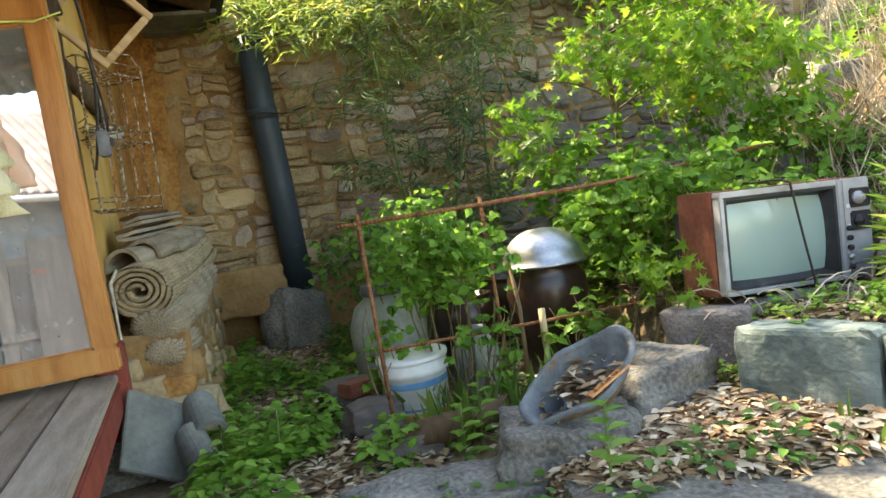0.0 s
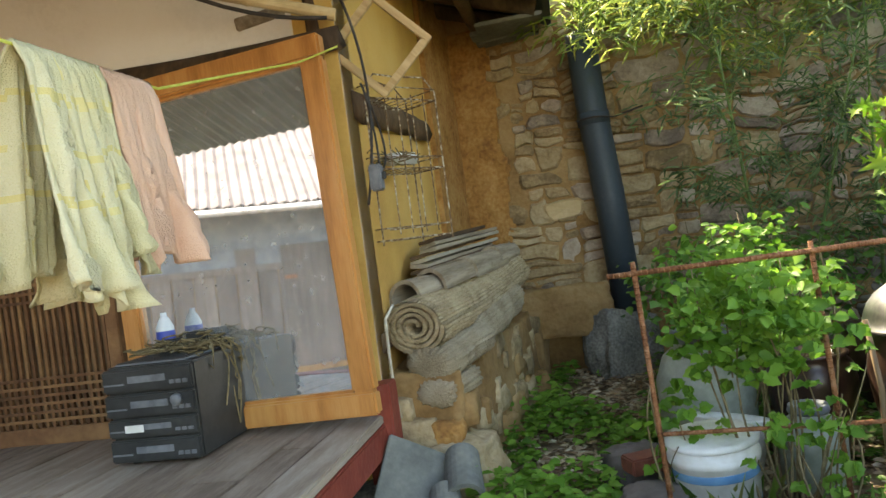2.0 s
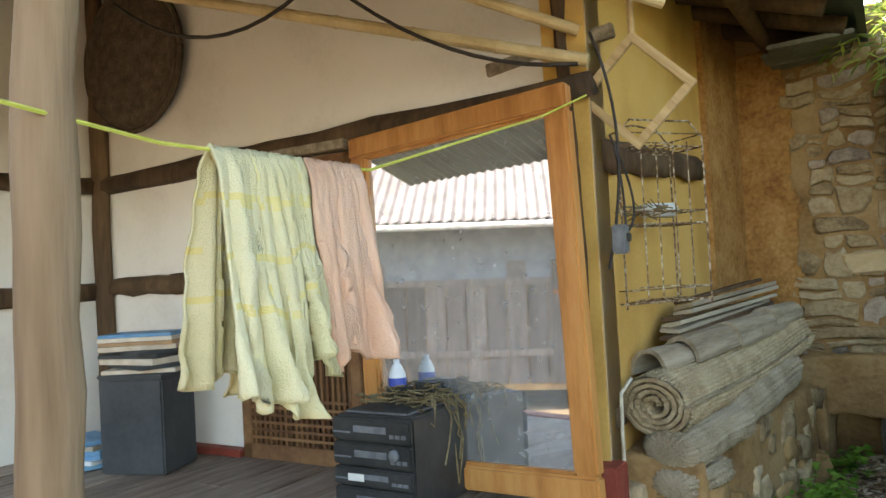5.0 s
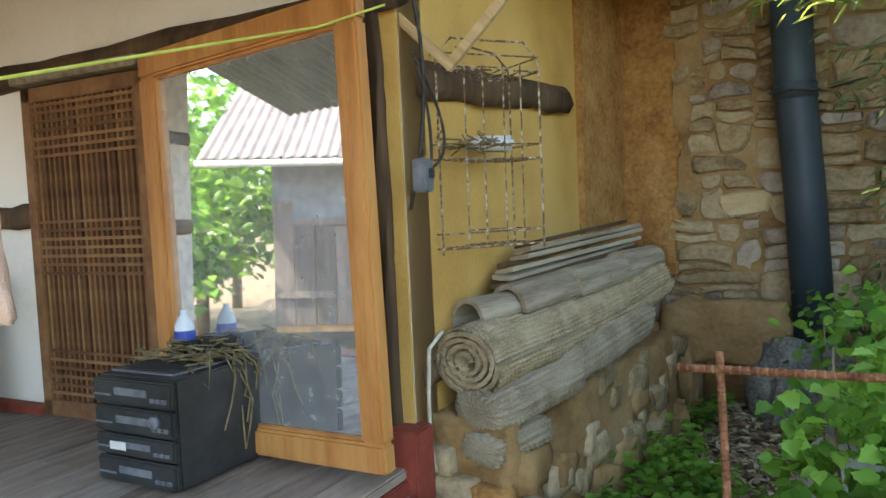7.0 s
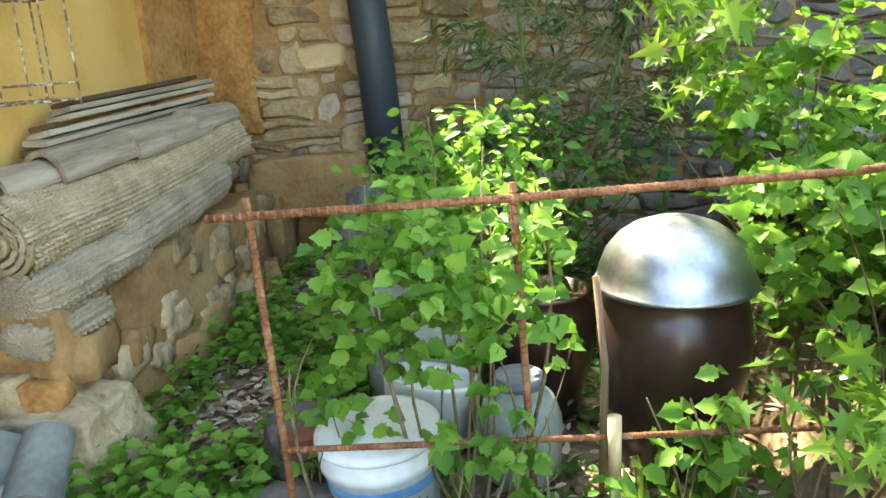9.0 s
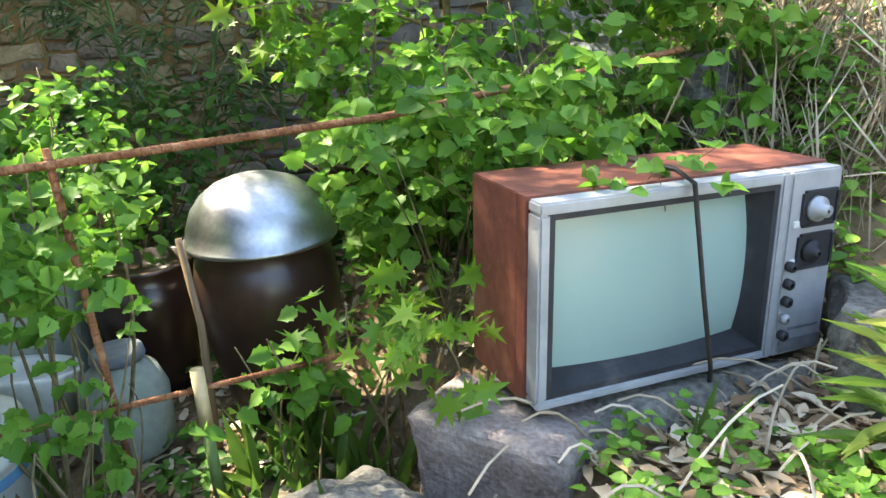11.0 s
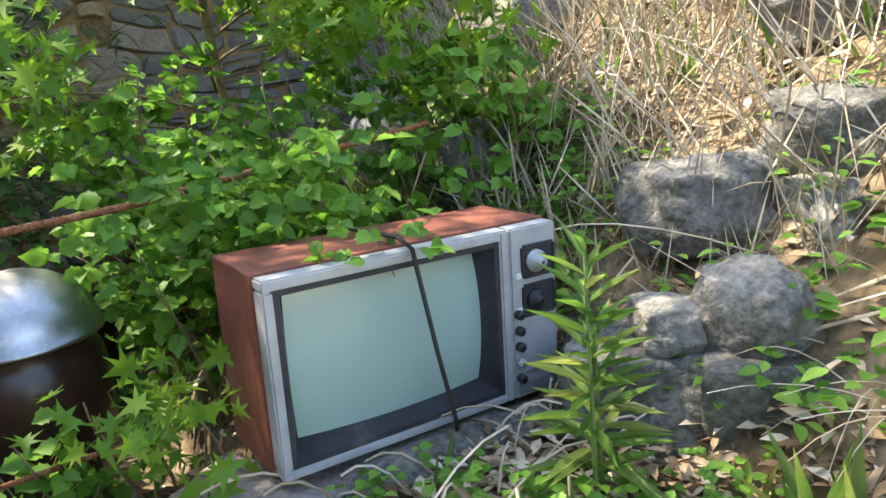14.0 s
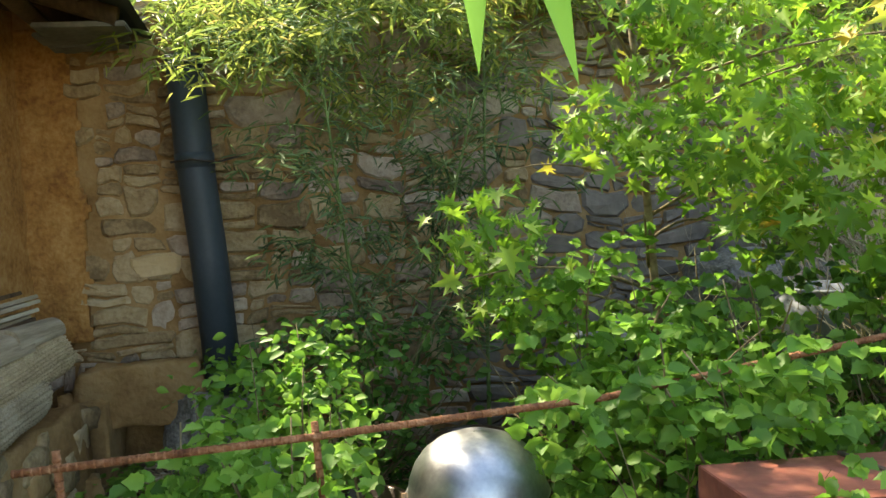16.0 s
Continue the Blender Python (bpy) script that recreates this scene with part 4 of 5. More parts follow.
jar(2.19, .26, .0, .20, .54, "dark brown glazed jar under an upturned steel bowl", lid=[(.205, -.006), (.207, .0), (.205, .006), (.199, .010), (.192, .045), (.176, .085), (.148, .121), (.110, .148), (.060, .166), (.0035, .172)])
jar(1.86, .62, .0, .17, .40, "dark brown glazed jar half hidden by leaves")
jar(2.3, 1.2, .0, .22, .40, "dark jar behind the steel lidded one")
jar(3.02, 1.45, .1, .30, .62, "grey blue wide jar with a flat lid", "potgrey", [(.30, 0), (.31, .02), (.29, .05), (.0035, .06)])
jar(2.75, 1.25, .1, .2, .40, "dark jar among the vines")
jar(3.75, .95, .55, .24, .40, "dark bluish jar on the bank", "potgrey")


def bucket(x, y, z):
    ob = thing("bucket", pose(x, y, z, 2, -3, 20) @ Matrix.Scale(.97, 4), "white plastic bucket with blue and yellow print", "bucket")
    part("bucket_body", lathe([(.125, 0), (.128, .01), (.148, .24), (.156, .245), (.156, .265), (.15, .27), (.153, .31), (.147, .31), (.12, .02)], 36), "plastic_w", ob, "", True)
    part("blue_band", lathe([(.1452, .195), (.1462, .197), (.1475, .222), (.1468, .224)], 36), "plastic_blue", ob, "faded blue band", True)
    part("blue_line", lathe([(.1365, .095), (.1372, .096), (.1378, .104), (.137, .105)], 36), "plastic_blue", ob, "thin blue line", True)
    part("yellow_band", lathe([(.1300, .012), (.1312, .014), (.1368, .082), (.136, .084)], 36), "plastic_yel", ob, "yellow brown band", True)
    part("lid", lathe([(.158, .302), (.160, .306), (.160, .318), (.14, .322), (.0035, .326)], 36), "plastic_w", ob, "", True)
    part("handle", tube([(.158 * math.cos(a), .158 * math.sin(a), .24 - .10 * math.sin(a)) for a in np.linspace(0, math.pi, 13)], .003, 5), "rust", ob)


bucket(1.45, .0, -.04)
tagged(part("bucket", lathe([(.12, 0), (.15, .2), (.155, .21), (.15, .22), (.145, .2), (.116, .01)], 32), "plastic_w", None, "", True, pose(1.50, .34, .02, -10, 8, 0) @ Matrix.Scale(.95, 4)), "white plastic tub stacked behind the bucket", "bucket")


def jug(x, y, z, s, label):
    ob = thing("jug", pose(x, y, z), label, "jug", "cloudy jugs")
    part("jug_body", lathe([(.11 * s, 0), (.13 * s, .02 * s), (.135 * s, .2 * s), (.11 * s, .27 * s), (.075 * s, .30 * s), (.07 * s, .33 * s), (.065 * s, .34 * s)], 32), "jug", ob, "", True)
    part("neck_ring", lathe([(.078 * s, .31 * s), (.083 * s, .32 * s), (.078 * s, .345 * s), (.07 * s, .345 * s)], 32), "potgrey", ob, "", True)


jug(1.46, .72, .0, 1.5, "tall cloudy glass jug with a grey neck")
jug(1.78, .22, .0, .85, "small cloudy plastic jug under the leaves")
tagged(part("brick", boxm(-.09, .09, -.05, .05, 0, .06, .006), "tv_red", None, "", False, pose(1.22, .16, .10, 0, 0, 30)), "broken red brick among the stones", "brick")
lg = part("log", rough(tube(line((1.24, -.45, .04), (1.68, -.52, .09), 12), .055, 14, wob=.06), .02, 8), "wood_dark", None, "", True)
tagged(lg, "dark rotting log in front of the bucket", "log")
for a in [(1.24, -.10, -.04, .24, .2, .17, 10, 31), (1.17, .28, -.02, .25, .22, .18, 40, 32), (1.30, -.42, -.05, .28, .2, .12, 5, 33)]:
    rock(*a, "dark stone at the edge of the path", "stone_dark")

# ---- terrace stones ----
rock(1.33, -1.02, -.22, .60, .36, .30, 6, 41, "flat grey garden stone beside the path", blocky=.75)
rock(1.74, -.98, -.10, .42, .36, .30, -18, 42, "grey blocky stone that holds the basket", blocky=.7)
rock(1.98, -1.42, -.25, .85, .42, .34, -22, 43, "long flat grey stone edging the leaf litter", blocky=.8)
rock(2.15, -.68, .0, .44, .40, .26, 20, 44, "grey stone slab behind the basket", blocky=.7)
rock(2.62, -1.95, -.25, .7, .4, .36, 10, 45, "flat grey stone beside the litter", blocky=.75)


def hewn(w, d, h, seed):
    """A roughly squared stone block on z = 0 with chipped edges."""
    bm = boxm(-w / 2, w / 2, -d / 2, d / 2, 0, h)
    bmesh.ops.subdivide_edges(bm, edges=bm.edges[:], cuts=11, use_grid_fill=True)
    for v in bm.verts:
        k = [abs(v.co.x) / (w / 2), abs(v.co.y) / (d / 2), abs(v.co.z - h / 2) / (h / 2)]
        if sorted(k)[1] > .99:
            c = Vector((0, 0, h / 2))
            v.co = c + (v.co - c) * (.945 + .03 * noise.noise(v.co * 22 + Vector((seed, 0, 0))))
    rough(bm, .018, 5, seed)
    return rough(bm, .006, 22, seed)


tagged(part("granite_block", hewn(.34, .22, .25, 2), "granite", None, "", False, pose(2.55, -.55, .09, 0, 0, -52)), "rough pink grey granite block under the television", "stone block")
rock(2.95, -.55, .05, .75, .34, .29, 0, 47, "grey stone under the television", blocky=.75)
for i, (x, y, w, r) in enumerate(((2.555, -1.08, .44, -61), (2.79, -1.49, .48, -61))):
    tagged(part("edging_block", hewn(w, .18, .27, i + 5), "bluestone", None, "", False, pose(x, y, .06, 0, 0, r)), "bluish weathered edging block of the terrace", "stone block", "edging blocks")
rock(3.36, -.80, .26, .36, .32, .26, -38, 51, "large grey stone of the bank edge", blocky=.85)
rock(3.52, -1.04, .24, .36, .32, .29, -44, 52, "large grey stone of the bank edge", blocky=.85)
rock(3.66, -1.30, .24, .36, .32, .27, -50, 56, "large grey stone of the bank edge", blocky=.85)
rock(3.36, -.87, .495, .17, .15, .11, -30, 53, "rounded grey boulder on the bank stones", blocky=.35)
rock(3.47, -1.00, .485, .21, .20, .185, 0, 54, "round speckled boulder on the bank stones", blocky=.22)
rock(3.72, -.68, .60, .38, .30, .24, -20, 57, "sunlit pale rock in the bank", blocky=.5)
rock(3.94, -.86, .74, .30, .28, .24, 15, 58, "sunlit pale rock high in the bank", blocky=.7)
rock(3.86, -.95, .54, .28, .26, .26, -10, 59, "sunlit pale rock in the bank", blocky=.6)
for a in [(4.3, -.6, 1.2, .34, .3, .26, 20, 63), (3.7, .3, .55, .4, .35, .3, 0, 64), (4.2, .6, 1.0, .5, .4, .35, 0, 65), (3.9, 1.5, .8, .6, .5, .5, 0, 66), (4.0, 2.1, 1.0, .7, .5, .5, 0, 67)]:
    rock(a[0], a[1], gz(a[0], a[1]) - .10, *a[3:], "pale rock set in the grassy bank", "rock")

# ---- television ----
tv = thing("television", pose(2.56, -.632, .372, 0, 2.0, 2.2), "old red brown cabinet television with a grey green screen", "television")
TW, TH, TD = .70, .405, .26
cab = boxm(0, TW, .066, TD, 0, TH, .002)
for x0, x1, z0, z1 in ((0, TW, TH - .018, TH), (0, TW, 0, .018), (0, .018, .018, TH - .018), (TW - .018, TW, .018, TH - .018)):
    part("cabinet_edge", boxm(x0, x1, .034, .0665, z0, z1), "tv_red", tv)
part("cabinet", cab, "tv_red", tv)
bk = bmesh.new()
box(bk, .06, TW - .06, TD + .001, TD + .16, .04, TH - .05, .03)
part("back_cover", bk, "tv_black", tv)
SW = .545
for x0, x1, z0, z1 in ((0.004, SW, TH - .026, TH - .004), (.004, SW, .004, .022), (.004, .026, .022, TH - .026), (SW - .004, SW + .02, .004, TH - .004)):
    part("trim_strip", boxm(x0, x1, -.012, .0335, z0, z1, .004), "tv_silver", tv)
bz = bmesh.new()
inner = [(.062, .056), (SW - .036, .056), (SW - .036, TH - .056), (.062, TH - .056)]
outer = [(.026, .022), (SW - .004, .022), (SW - .004, TH - .026), (.026, TH - .026)]
vo = [bz.verts.new((x, -.006, z)) for x, z in outer]
vm = [bz.verts.new((x + (.012 if i in (0, 3) else -.012), -.006, z + (.012 if i < 2 else -.012))) for i, (x, z) in enumerate(outer)]
vi = [bz.verts.new((x, .052, z)) for x, z in inner]
for a, b in ((vo, vm), (vm, vi)):
    for i in range(4):
        bz.faces.new((a[i], a[(i + 1) % 4], b[(i + 1) % 4], b[i]))
part("bezel", bz, "tv_black", tv, "black sloping bezel")
sc = bmesh.new()
cx, cz, hw, hh = (.062 + SW - .036) / 2, TH / 2, (SW - .098) / 2 + .006, (TH - .112) / 2 + .006
grid = []
for i in range(25):
    row = []
    for j in range(19):
        u, v = i / 12 - 1, j / 9 - 1
        k = 1 - .035 * (v * v) * 1
        k2 = 1 - .035 * u * u
        row.append(sc.verts.new((cx + hw * u * k, .050 - .024 * (1 - .5 * u * u - .5 * v * v), cz + hh * v * k2)))
    grid.append(row)
for i in range(24):
    for j in range(18):
        sc.faces.new((grid[i][j], grid[i + 1][j], grid[i + 1][j + 1], grid[i][j + 1]))
part("screen", sc, "tv_screen", tv, "bulging grey green screen", True)
panel = part("control_panel", boxm(SW + .021, TW - .003, -.012, .0335, .004, TH - .004, .004), "tv_silver", tv, "dull silver control panel")
for zz in (TH - .085, TH - .175):
    part("dial_plate", boxm(SW + .05, TW - .010, -.015, -.0125, zz - .036, zz + .04, .006), "tv_black", panel)
part("dial", lathe([(.026, 0), (.026, .012), (.014, .016), (.013, .032), (.0035, .033)], 24), "tv_silver", panel, "channel dial", True, pose(SW + .085, -.015, TH - .083, 90, 0, 0))
part("dial", lathe([(.024, 0), (.024, .010), (.010, .014), (.009, .024), (.0035, .025)], 24), "tv_black", panel, "broken channel dial", True, pose(SW + .085, -.015, TH - .173, 90, 0, 0))
for i in range(5):
    part("knob", lathe([(.011, 0), (.011, .014), (.0035, .016)], 16), "tv_black" if i != 3 else "tv_silver", panel, "", True, pose(SW + .036, -.012, .205 - i * .038, 90, 0, 0))
for i in range(2):
    part("small_button", boxm(SW + .032, SW + .05, -.016, -.012, TH - .12 - i * .08, TH - .105 - i * .08, .002), "plastic_w", panel)
part("lower_strip", boxm(SW + .03, TW - .01, -.016, -.0125, .012, .04, .002), "silverline", panel)
part("grille_line", boxm(SW + .055, TW - .02, -.0145, -.0125, .06, .066), "silverline", panel)
tagged(part("strap", tube([(2.85, -.40, .785), (2.88, -.60, .787), (2.885, -.650, .770), (2.915, -.655, .55), (2.945, -.652, .385), (2.95, -.645, .352)], .005, 6), "cable", None, "", True), "black cord tied round the television", "strap")

# ---- basket with felt rim ----
bs = thing("felt_basket", pose(1.84, -.93, .20, 26, -27, 4) @ Matrix.Scale(.86, 4), "torn oval basket lined with grey felt and full of litter", "basket")
bm = bmesh.new()
prof = [(.02, .0), (.62, .01), (.9, .09), (1.0, .17), (1.03, .185), (.98, .19), (.93, .17), (.84, .09), (.58, .03), (.02, .025)]
rings = []
for r, z in prof:
    rings.append([bm.verts.new((.245 * r * math.cos(a), .128 * r * math.sin(a) * (1 + .05 * math.sin(3 * a)), z * .72 + .012 * math.sin(5 * a) * r)) for a in np.linspace(0, 2 * math.pi, 40, endpoint=False)])
for A, B in zip(rings, rings[1:]):
    for i in range(40):
        f = bm.faces.new((A[i], A[(i + 1) % 40], B[(i + 1) % 40], B[i]))
shell = part("shell", rough(bm, .008, 14), "burlap", bs, "", True)
bm = bmesh.new()
rings = [[bm.verts.new((.245 * r * math.cos(a), .128 * r * math.sin(a) * (1 + .05 * math.sin(3 * a)), z * .72 + .012 * math.sin(5 * a) * r)) for a in np.linspace(0, 2 * math.pi, 40, endpoint=False)] for r, z in ((1.04, .16), (1.05, .193), (.98, .202), (.92, .175), (.82, .10), (.55, .045))]
for A, B in zip(rings, rings[1:]):
    for i in range(40):
        bm.faces.new((A[i], A[(i + 1) % 40], B[(i + 1) % 40], B[i]))
part("lining", rough(bm, .008, 12), "felt", bs, "grey felt lining", True)
cupm = bs.matrix_basis
tagged(part("cup", lathe([(.034, 0), (.04, .07), (.037, .07), (.031, .005)], 24), "pipe", None, "", True, cupm @ pose(-.13, -.03, .06, 0, -12, 0)), "small dark blue plastic cup in the basket", "cup")
rk = thing("orange_tray", cupm @ pose(.05, -.10, .13, 52, 0, 0), "orange plastic egg tray leaning in the basket", "tray")
part("frame", boxm(-.09, .09, -.004, .004, -.03, -.02), "orange", rk), part("frame", boxm(-.09, .09, -.004, .004, .02, .03), "orange", rk)
for i in range(6):
    part("rib", boxm(-.09 + i * .0345, -.083 + i * .0345, -.006, .006, -.02, .02), "orange", rk)

# ---- opposite house, seen in the mirror ----
OPP = pose(-5.2, -6.8, -.30, 0, 0, -33.5)
oh = thing("farmhouse", OPP, "old plank walled farmhouse with a grey corrugated roof", "house")
part("wall", boxm(-1.45, 7.5, -3.0, -2.9 + 2.9, 0, 2.5), "mud", oh)
for i in range(30):
    x = -1.45 + i * .3
    part("plank", boxm(x, x + .285, 0.004, .03, .1, 1.55 if i % 7 else 1.9, .004), "oldplank", oh)
for z in (.5, 1.55):
    part("rail", boxm(-1.45, 7.5, .031, .07, z, z + .1, .006), "oldplank", oh)
for x in (1.3, 3.3):
    dd = part("door", boxm(x, x + 1.3, .075, .11, .1, 1.9, .006), "oldplank", oh)
    part("hinge", boxm(x + .02, x + .2, .112, .12, 1.4, 1.45), "rust", dd)
part("upper_wall", boxm(-1.45, 7.5, 0.001, .02, 1.6, 2.45), "potgrey", oh)
bm = bmesh.new()
xs2 = np.arange(-2.3, 8.2, .05)
ra = [[bm.verts.new((X, y, z + .02 * math.sin(X * 42))) for X in xs2] for y, z in ((.75, 2.46), (-1.9, 4.15), (-4.6, 2.4))]
rb2 = [[bm.verts.new((X, y, z + .02 * math.sin(X * 42) - .02)) for X in xs2] for y, z in ((.75, 2.46), (-1.9, 4.15), (-4.6, 2.4))]
for R_, fl in ((ra, 0), (rb2, 1)):
    for A, B in zip(R_, R_[1:]):
        for i in range(len(xs2) - 1):
            q = (A[i], A[i + 1], B[i + 1], B[i])
            bm.faces.new(q[::-1] if fl else q)
part("roof_sheet", bm, "roofsheet", oh)
part("gutter", tube([(-2.3, .79, 2.38), (8.2, .79, 2.36)], .05, 10), "tv_silver", oh, "grey gutter", True)
part("chimney", tube([(-1.0, -.6, 2.7), (-1.0, -.6, 3.9)], .06, 10), "pipe", oh, "", True)

# ---- plants ----


def shrub(name, label, base, centre, radius, count, size, kind, mat, nst=9, r=.006, stem="stem", group="shrubs of the garden", category="shrub", **kw):
    ob = thing(name, ID, label, category, group)
    stems(ob, (base[0], base[1], gz(base[0], base[1]) - .03), centre, radius, nst, r, stem)
    crown(ob, kind, mat, centre, radius, count, size, **kw)
    return ob


shrub("shrub", "bright green raspberry like shrub growing through the fence", (1.66, -.04), (1.64, -.08, .66), (.28, .22, .24), 960, .046, "tooth", "leaf_bright", 14)
shrub("shrub", "bright green shrub before the white bucket", (1.74, -.28), (1.72, -.26, .28), (.12, .10, .2), 130, .044, "tooth", "leaf_bright", 9)
shrub("shrub", "tall bright shrub behind the fence", (1.62, .75), (1.62, .75, .66), (.34, .38, .34), 1000, .05, "ovate", "leaf_bright", 12)
shrub("shrub", "green shrub at the foot of the stone wall", (1.75, 1.65), (1.75, 1.65, .62), (.62, .40, .38), 1100, .055, "ovate", "leaf_mid", 16)
shrub("shrub", "small bright shrub beside the steel lidded jar", (2.20, -.12), (2.20, -.12, .26), (.14, .10, .24), 110, .05, "tooth", "leaf_bright", 5)
shrub("vine_bush", "dense green vine bush beside the television", (2.75, .35), (2.72, .32, .58), (.36, .42, .44), 2100, .054, "tooth", "leaf_bright", 20)
shrub("vine_bush", "bright vine bush over the jars", (2.75, .75), (2.85, .75, .85), (.55, .45, .35), 1100, .058, "tooth", "leaf_bright", 16)
shrub("vine_bush", "green vine tangle behind the television", (3.25, .45), (3.25, .40, .80), (.50, .45, .35), 800, .055, "tooth", "leaf_mid", 14)
shrub("maple_sapling", "small maple branch with bright star leaves", (2.46, -.15), (2.42, -.36, .50), (.15, .12, .13), 90, .064, "maple", "leaf_maple", 6, category="sapling")

shrub("vine_bush", "green vine creeping over the back of the television", (2.85, -.2), (2.92, -.20, .80), (.42, .14, .16), 330, .05, "tooth", "leaf_bright", 12)
shrub("vine_bush", "green vine on the slope beside the television", (3.6, .1), (3.62, .05, .95), (.4, .4, .3), 600, .055, "tooth", "leaf_bright", 12)

shrub("shrub", "low bright shrub beside the fence post", (1.38, .0), (1.36, -.02, .30), (.12, .12, .2), 150, .044, "tooth", "leaf_bright", 7)

shrub("vine_bush", "thin vine with small leaves trailing over the television", (2.86, -.30), (2.88, -.58, .80), (.16, .06, .025), 36, .042, "tooth", "leaf_bright", 5, .0025)

shrub("vine_bush", "bright vine climbing over the rusty fence rail", (2.62, -.05), (2.62, -.20, .84), (.30, .07, .12), 240, .048, "tooth", "leaf_bright", 8, .003)

tree = thing("maple_tree", ID, "young maple with bright star shaped leaves", "tree")
bm = bmesh.new()
tube([(3.0, 1.0, .1), (3.02, .95, .8), (2.95, .85, 1.5), (2.9, .8, 2.2)], .022, 8, bm, .5)
for i in range(16):
    z = .9 + i * .09
    tip = Vector((2.9 + random.uniform(-.75, .8), .7 + random.uniform(-.75, .5), z + random.uniform(0, .35)))
    tube(arc((2.97, .9, z), tip, 0, 6, (0, 0, .06)), .007, 5, bm, .3)
part("trunk", bm, "stem", tree, "", True)
crown(tree, "maple", "leaf_maple", (3.15, .60, 1.66), (.55, .5, .48), 1000, .078, droop=.5)
crown(tree, "maple", "leaf_maple", (3.45, .25, 1.35), (.42, .38, .28), 560, .078, droop=.5, name="low_branch")["kind"] = "stuff"
crown(tree, "maple", "leaf_maple", (2.35, .75, 1.15), (.26, .28, .24), 130, .08, droop=.7, name="hanging_branch")["kind"] = "stuff"


def bamboo(label, base, height, lean, spread, count, size, mat, limbs=14, first=.28):
    ob = thing("bamboo", ID, label, "bamboo", "bamboo by the wall")
    b = Vector((base[0], base[1], base[2]))
    top = b + Vector((lean[0], lean[1], height))
    bm = bmesh.new()
    tube(arc(b, top, 0, 10, (0, .03, 0)), .013, 7, bm, .4)
    part("culm", bm, "greenstem", ob, "", True)
    pos, ways = [], []
    bm = bmesh.new()
    for i in range(limbs):
        t = first + (.98 - first) * i / limbs
        s = b.lerp(top, t)
        tip = s + Vector((random.uniform(-1, 1) * spread, random.uniform(-.7, .5) * spread, random.uniform(.02, .35)))
        pts = arc(s, tip, .0, 6, (0, 0, .05))
        tube(pts, .004, 4, bm, .4)
        for k in range(count // limbs):
            q = random.uniform(.25, 1.05)
            p = s.lerp(tip, q) + Vector([random.gauss(0, .045) for _ in range(3)])
            pos.append(p)
            ways.append((tip - s).normalized() * .6 + Vector((random.uniform(-1, 1), random.uniform(-1, 1), random.uniform(-1.0, .15))))
    tagged(part("branch", bm, "greenstem", ob), kind="stuff")
    n = len(pos)
    leaves("foliage", "blade", [tuple(p) for p in pos], [tuple(w) for w in ways], RNG.normal(size=(n, 3)) * .5 + np.array([0, -.3, 1]), size * RNG.uniform(.6, 1.2, n), mat, .25, ob)
    return ob


random.seed(5)
# upright bamboo by the wall, its shade painted into the leaf colour
bamboo("slender bamboo with narrow leaves coloured grey green for shade", (1.92, 1.75, .0), 2.2, (-.18, 0, 0), .6, 1300, .085, "leaf_bamboo_shade", 30)
bamboo("slender bamboo leaning to one side", (1.95, 1.78, .0), 1.9, (.55, .1, 0), .55, 850, .085, "leaf_bamboo_shade", 24)
bamboo("slender bamboo close to the stone wall", (2.5, 2.1, .0), 2.3, (.1, 0, 0), .6, 850, .085, "leaf_bamboo_shade", 24)
for i in range(32):
    x = 1.15 + i * .125
    bamboo("bamboo hanging over the top of the wall", (x + random.uniform(-.1, .1), 2.66 + random.uniform(0, .3), 2.58), random.uniform(-.85, .15), (random.uniform(-.4, .2), random.uniform(-1.3, -.5), 0), .45, 360, .105, "leaf_bamboo", 22)
for i in range(4):
    x = 1.2 + i * 1.05
    bamboo("bamboo grove on the bank behind the wall", (x, 3.4 + random.uniform(0, 1.6), 2.5), random.uniform(2.2, 3.4), (random.uniform(-.6, .6), random.uniform(-1.0, .2), 0), .75, 420, .14, "leaf_bamboo", 20)
for x, y, h in ((4.9, 1.9, 2.4),):
    bamboo("bamboo grove on the side bank", (x, y, gz(x, y)), h, (random.uniform(-.8, -.3), random.uniform(-.4, .4), 0), .7, 420, .14, "leaf_bamboo", 20)
# canopy added above the view to shade the television and terrace
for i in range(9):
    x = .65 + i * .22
    bamboo("unseen bamboo canopy added overhead to shade the garden", (x, 3.2 + random.uniform(0, .3), 2.5), random.uniform(.9, 1.2), (random.uniform(-.1, .1), random.uniform(-3.5, -2.2), 0), .42, 380, .14, "leaf_bamboo", 20, .6)
# drooping spray close to the path
ob = thing("bamboo", ID, "bamboo spray drooping low over the garden", "bamboo", "bamboo by the wall")
bm = bmesh.new()
tube(arc((2.6, 2.3, 3.0), (2.2, -1.28, 1.62), -.40, 12), .005, 6, bm, .4)
tube(arc((2.3, -.6, 2.1), (2.38, -1.34, 1.63), -.08, 8), .003, 5, bm, .4)
part("branch", bm, "greenstem", ob)
p0 = [(2.02, -1.24, 1.59), (2.06, -1.23, 1.58), (2.10, -1.25, 1.62), (2.2, -1.28, 1.63), (2.34, -1.35, 1.60), (2.38, -1.34, 1.60), (2.42, -1.33, 1.63), (2.3, -1.3, 1.65)]
leaves("foliage", "blade", p0, [(random.uniform(-.4, .4), random.uniform(-.3, .3), -1) for _ in p0], [(0, -1, .2)] * len(p0), [.17, .18, .14, .12, .17, .18, .14, .12], "leaf_mid", .1, ob)


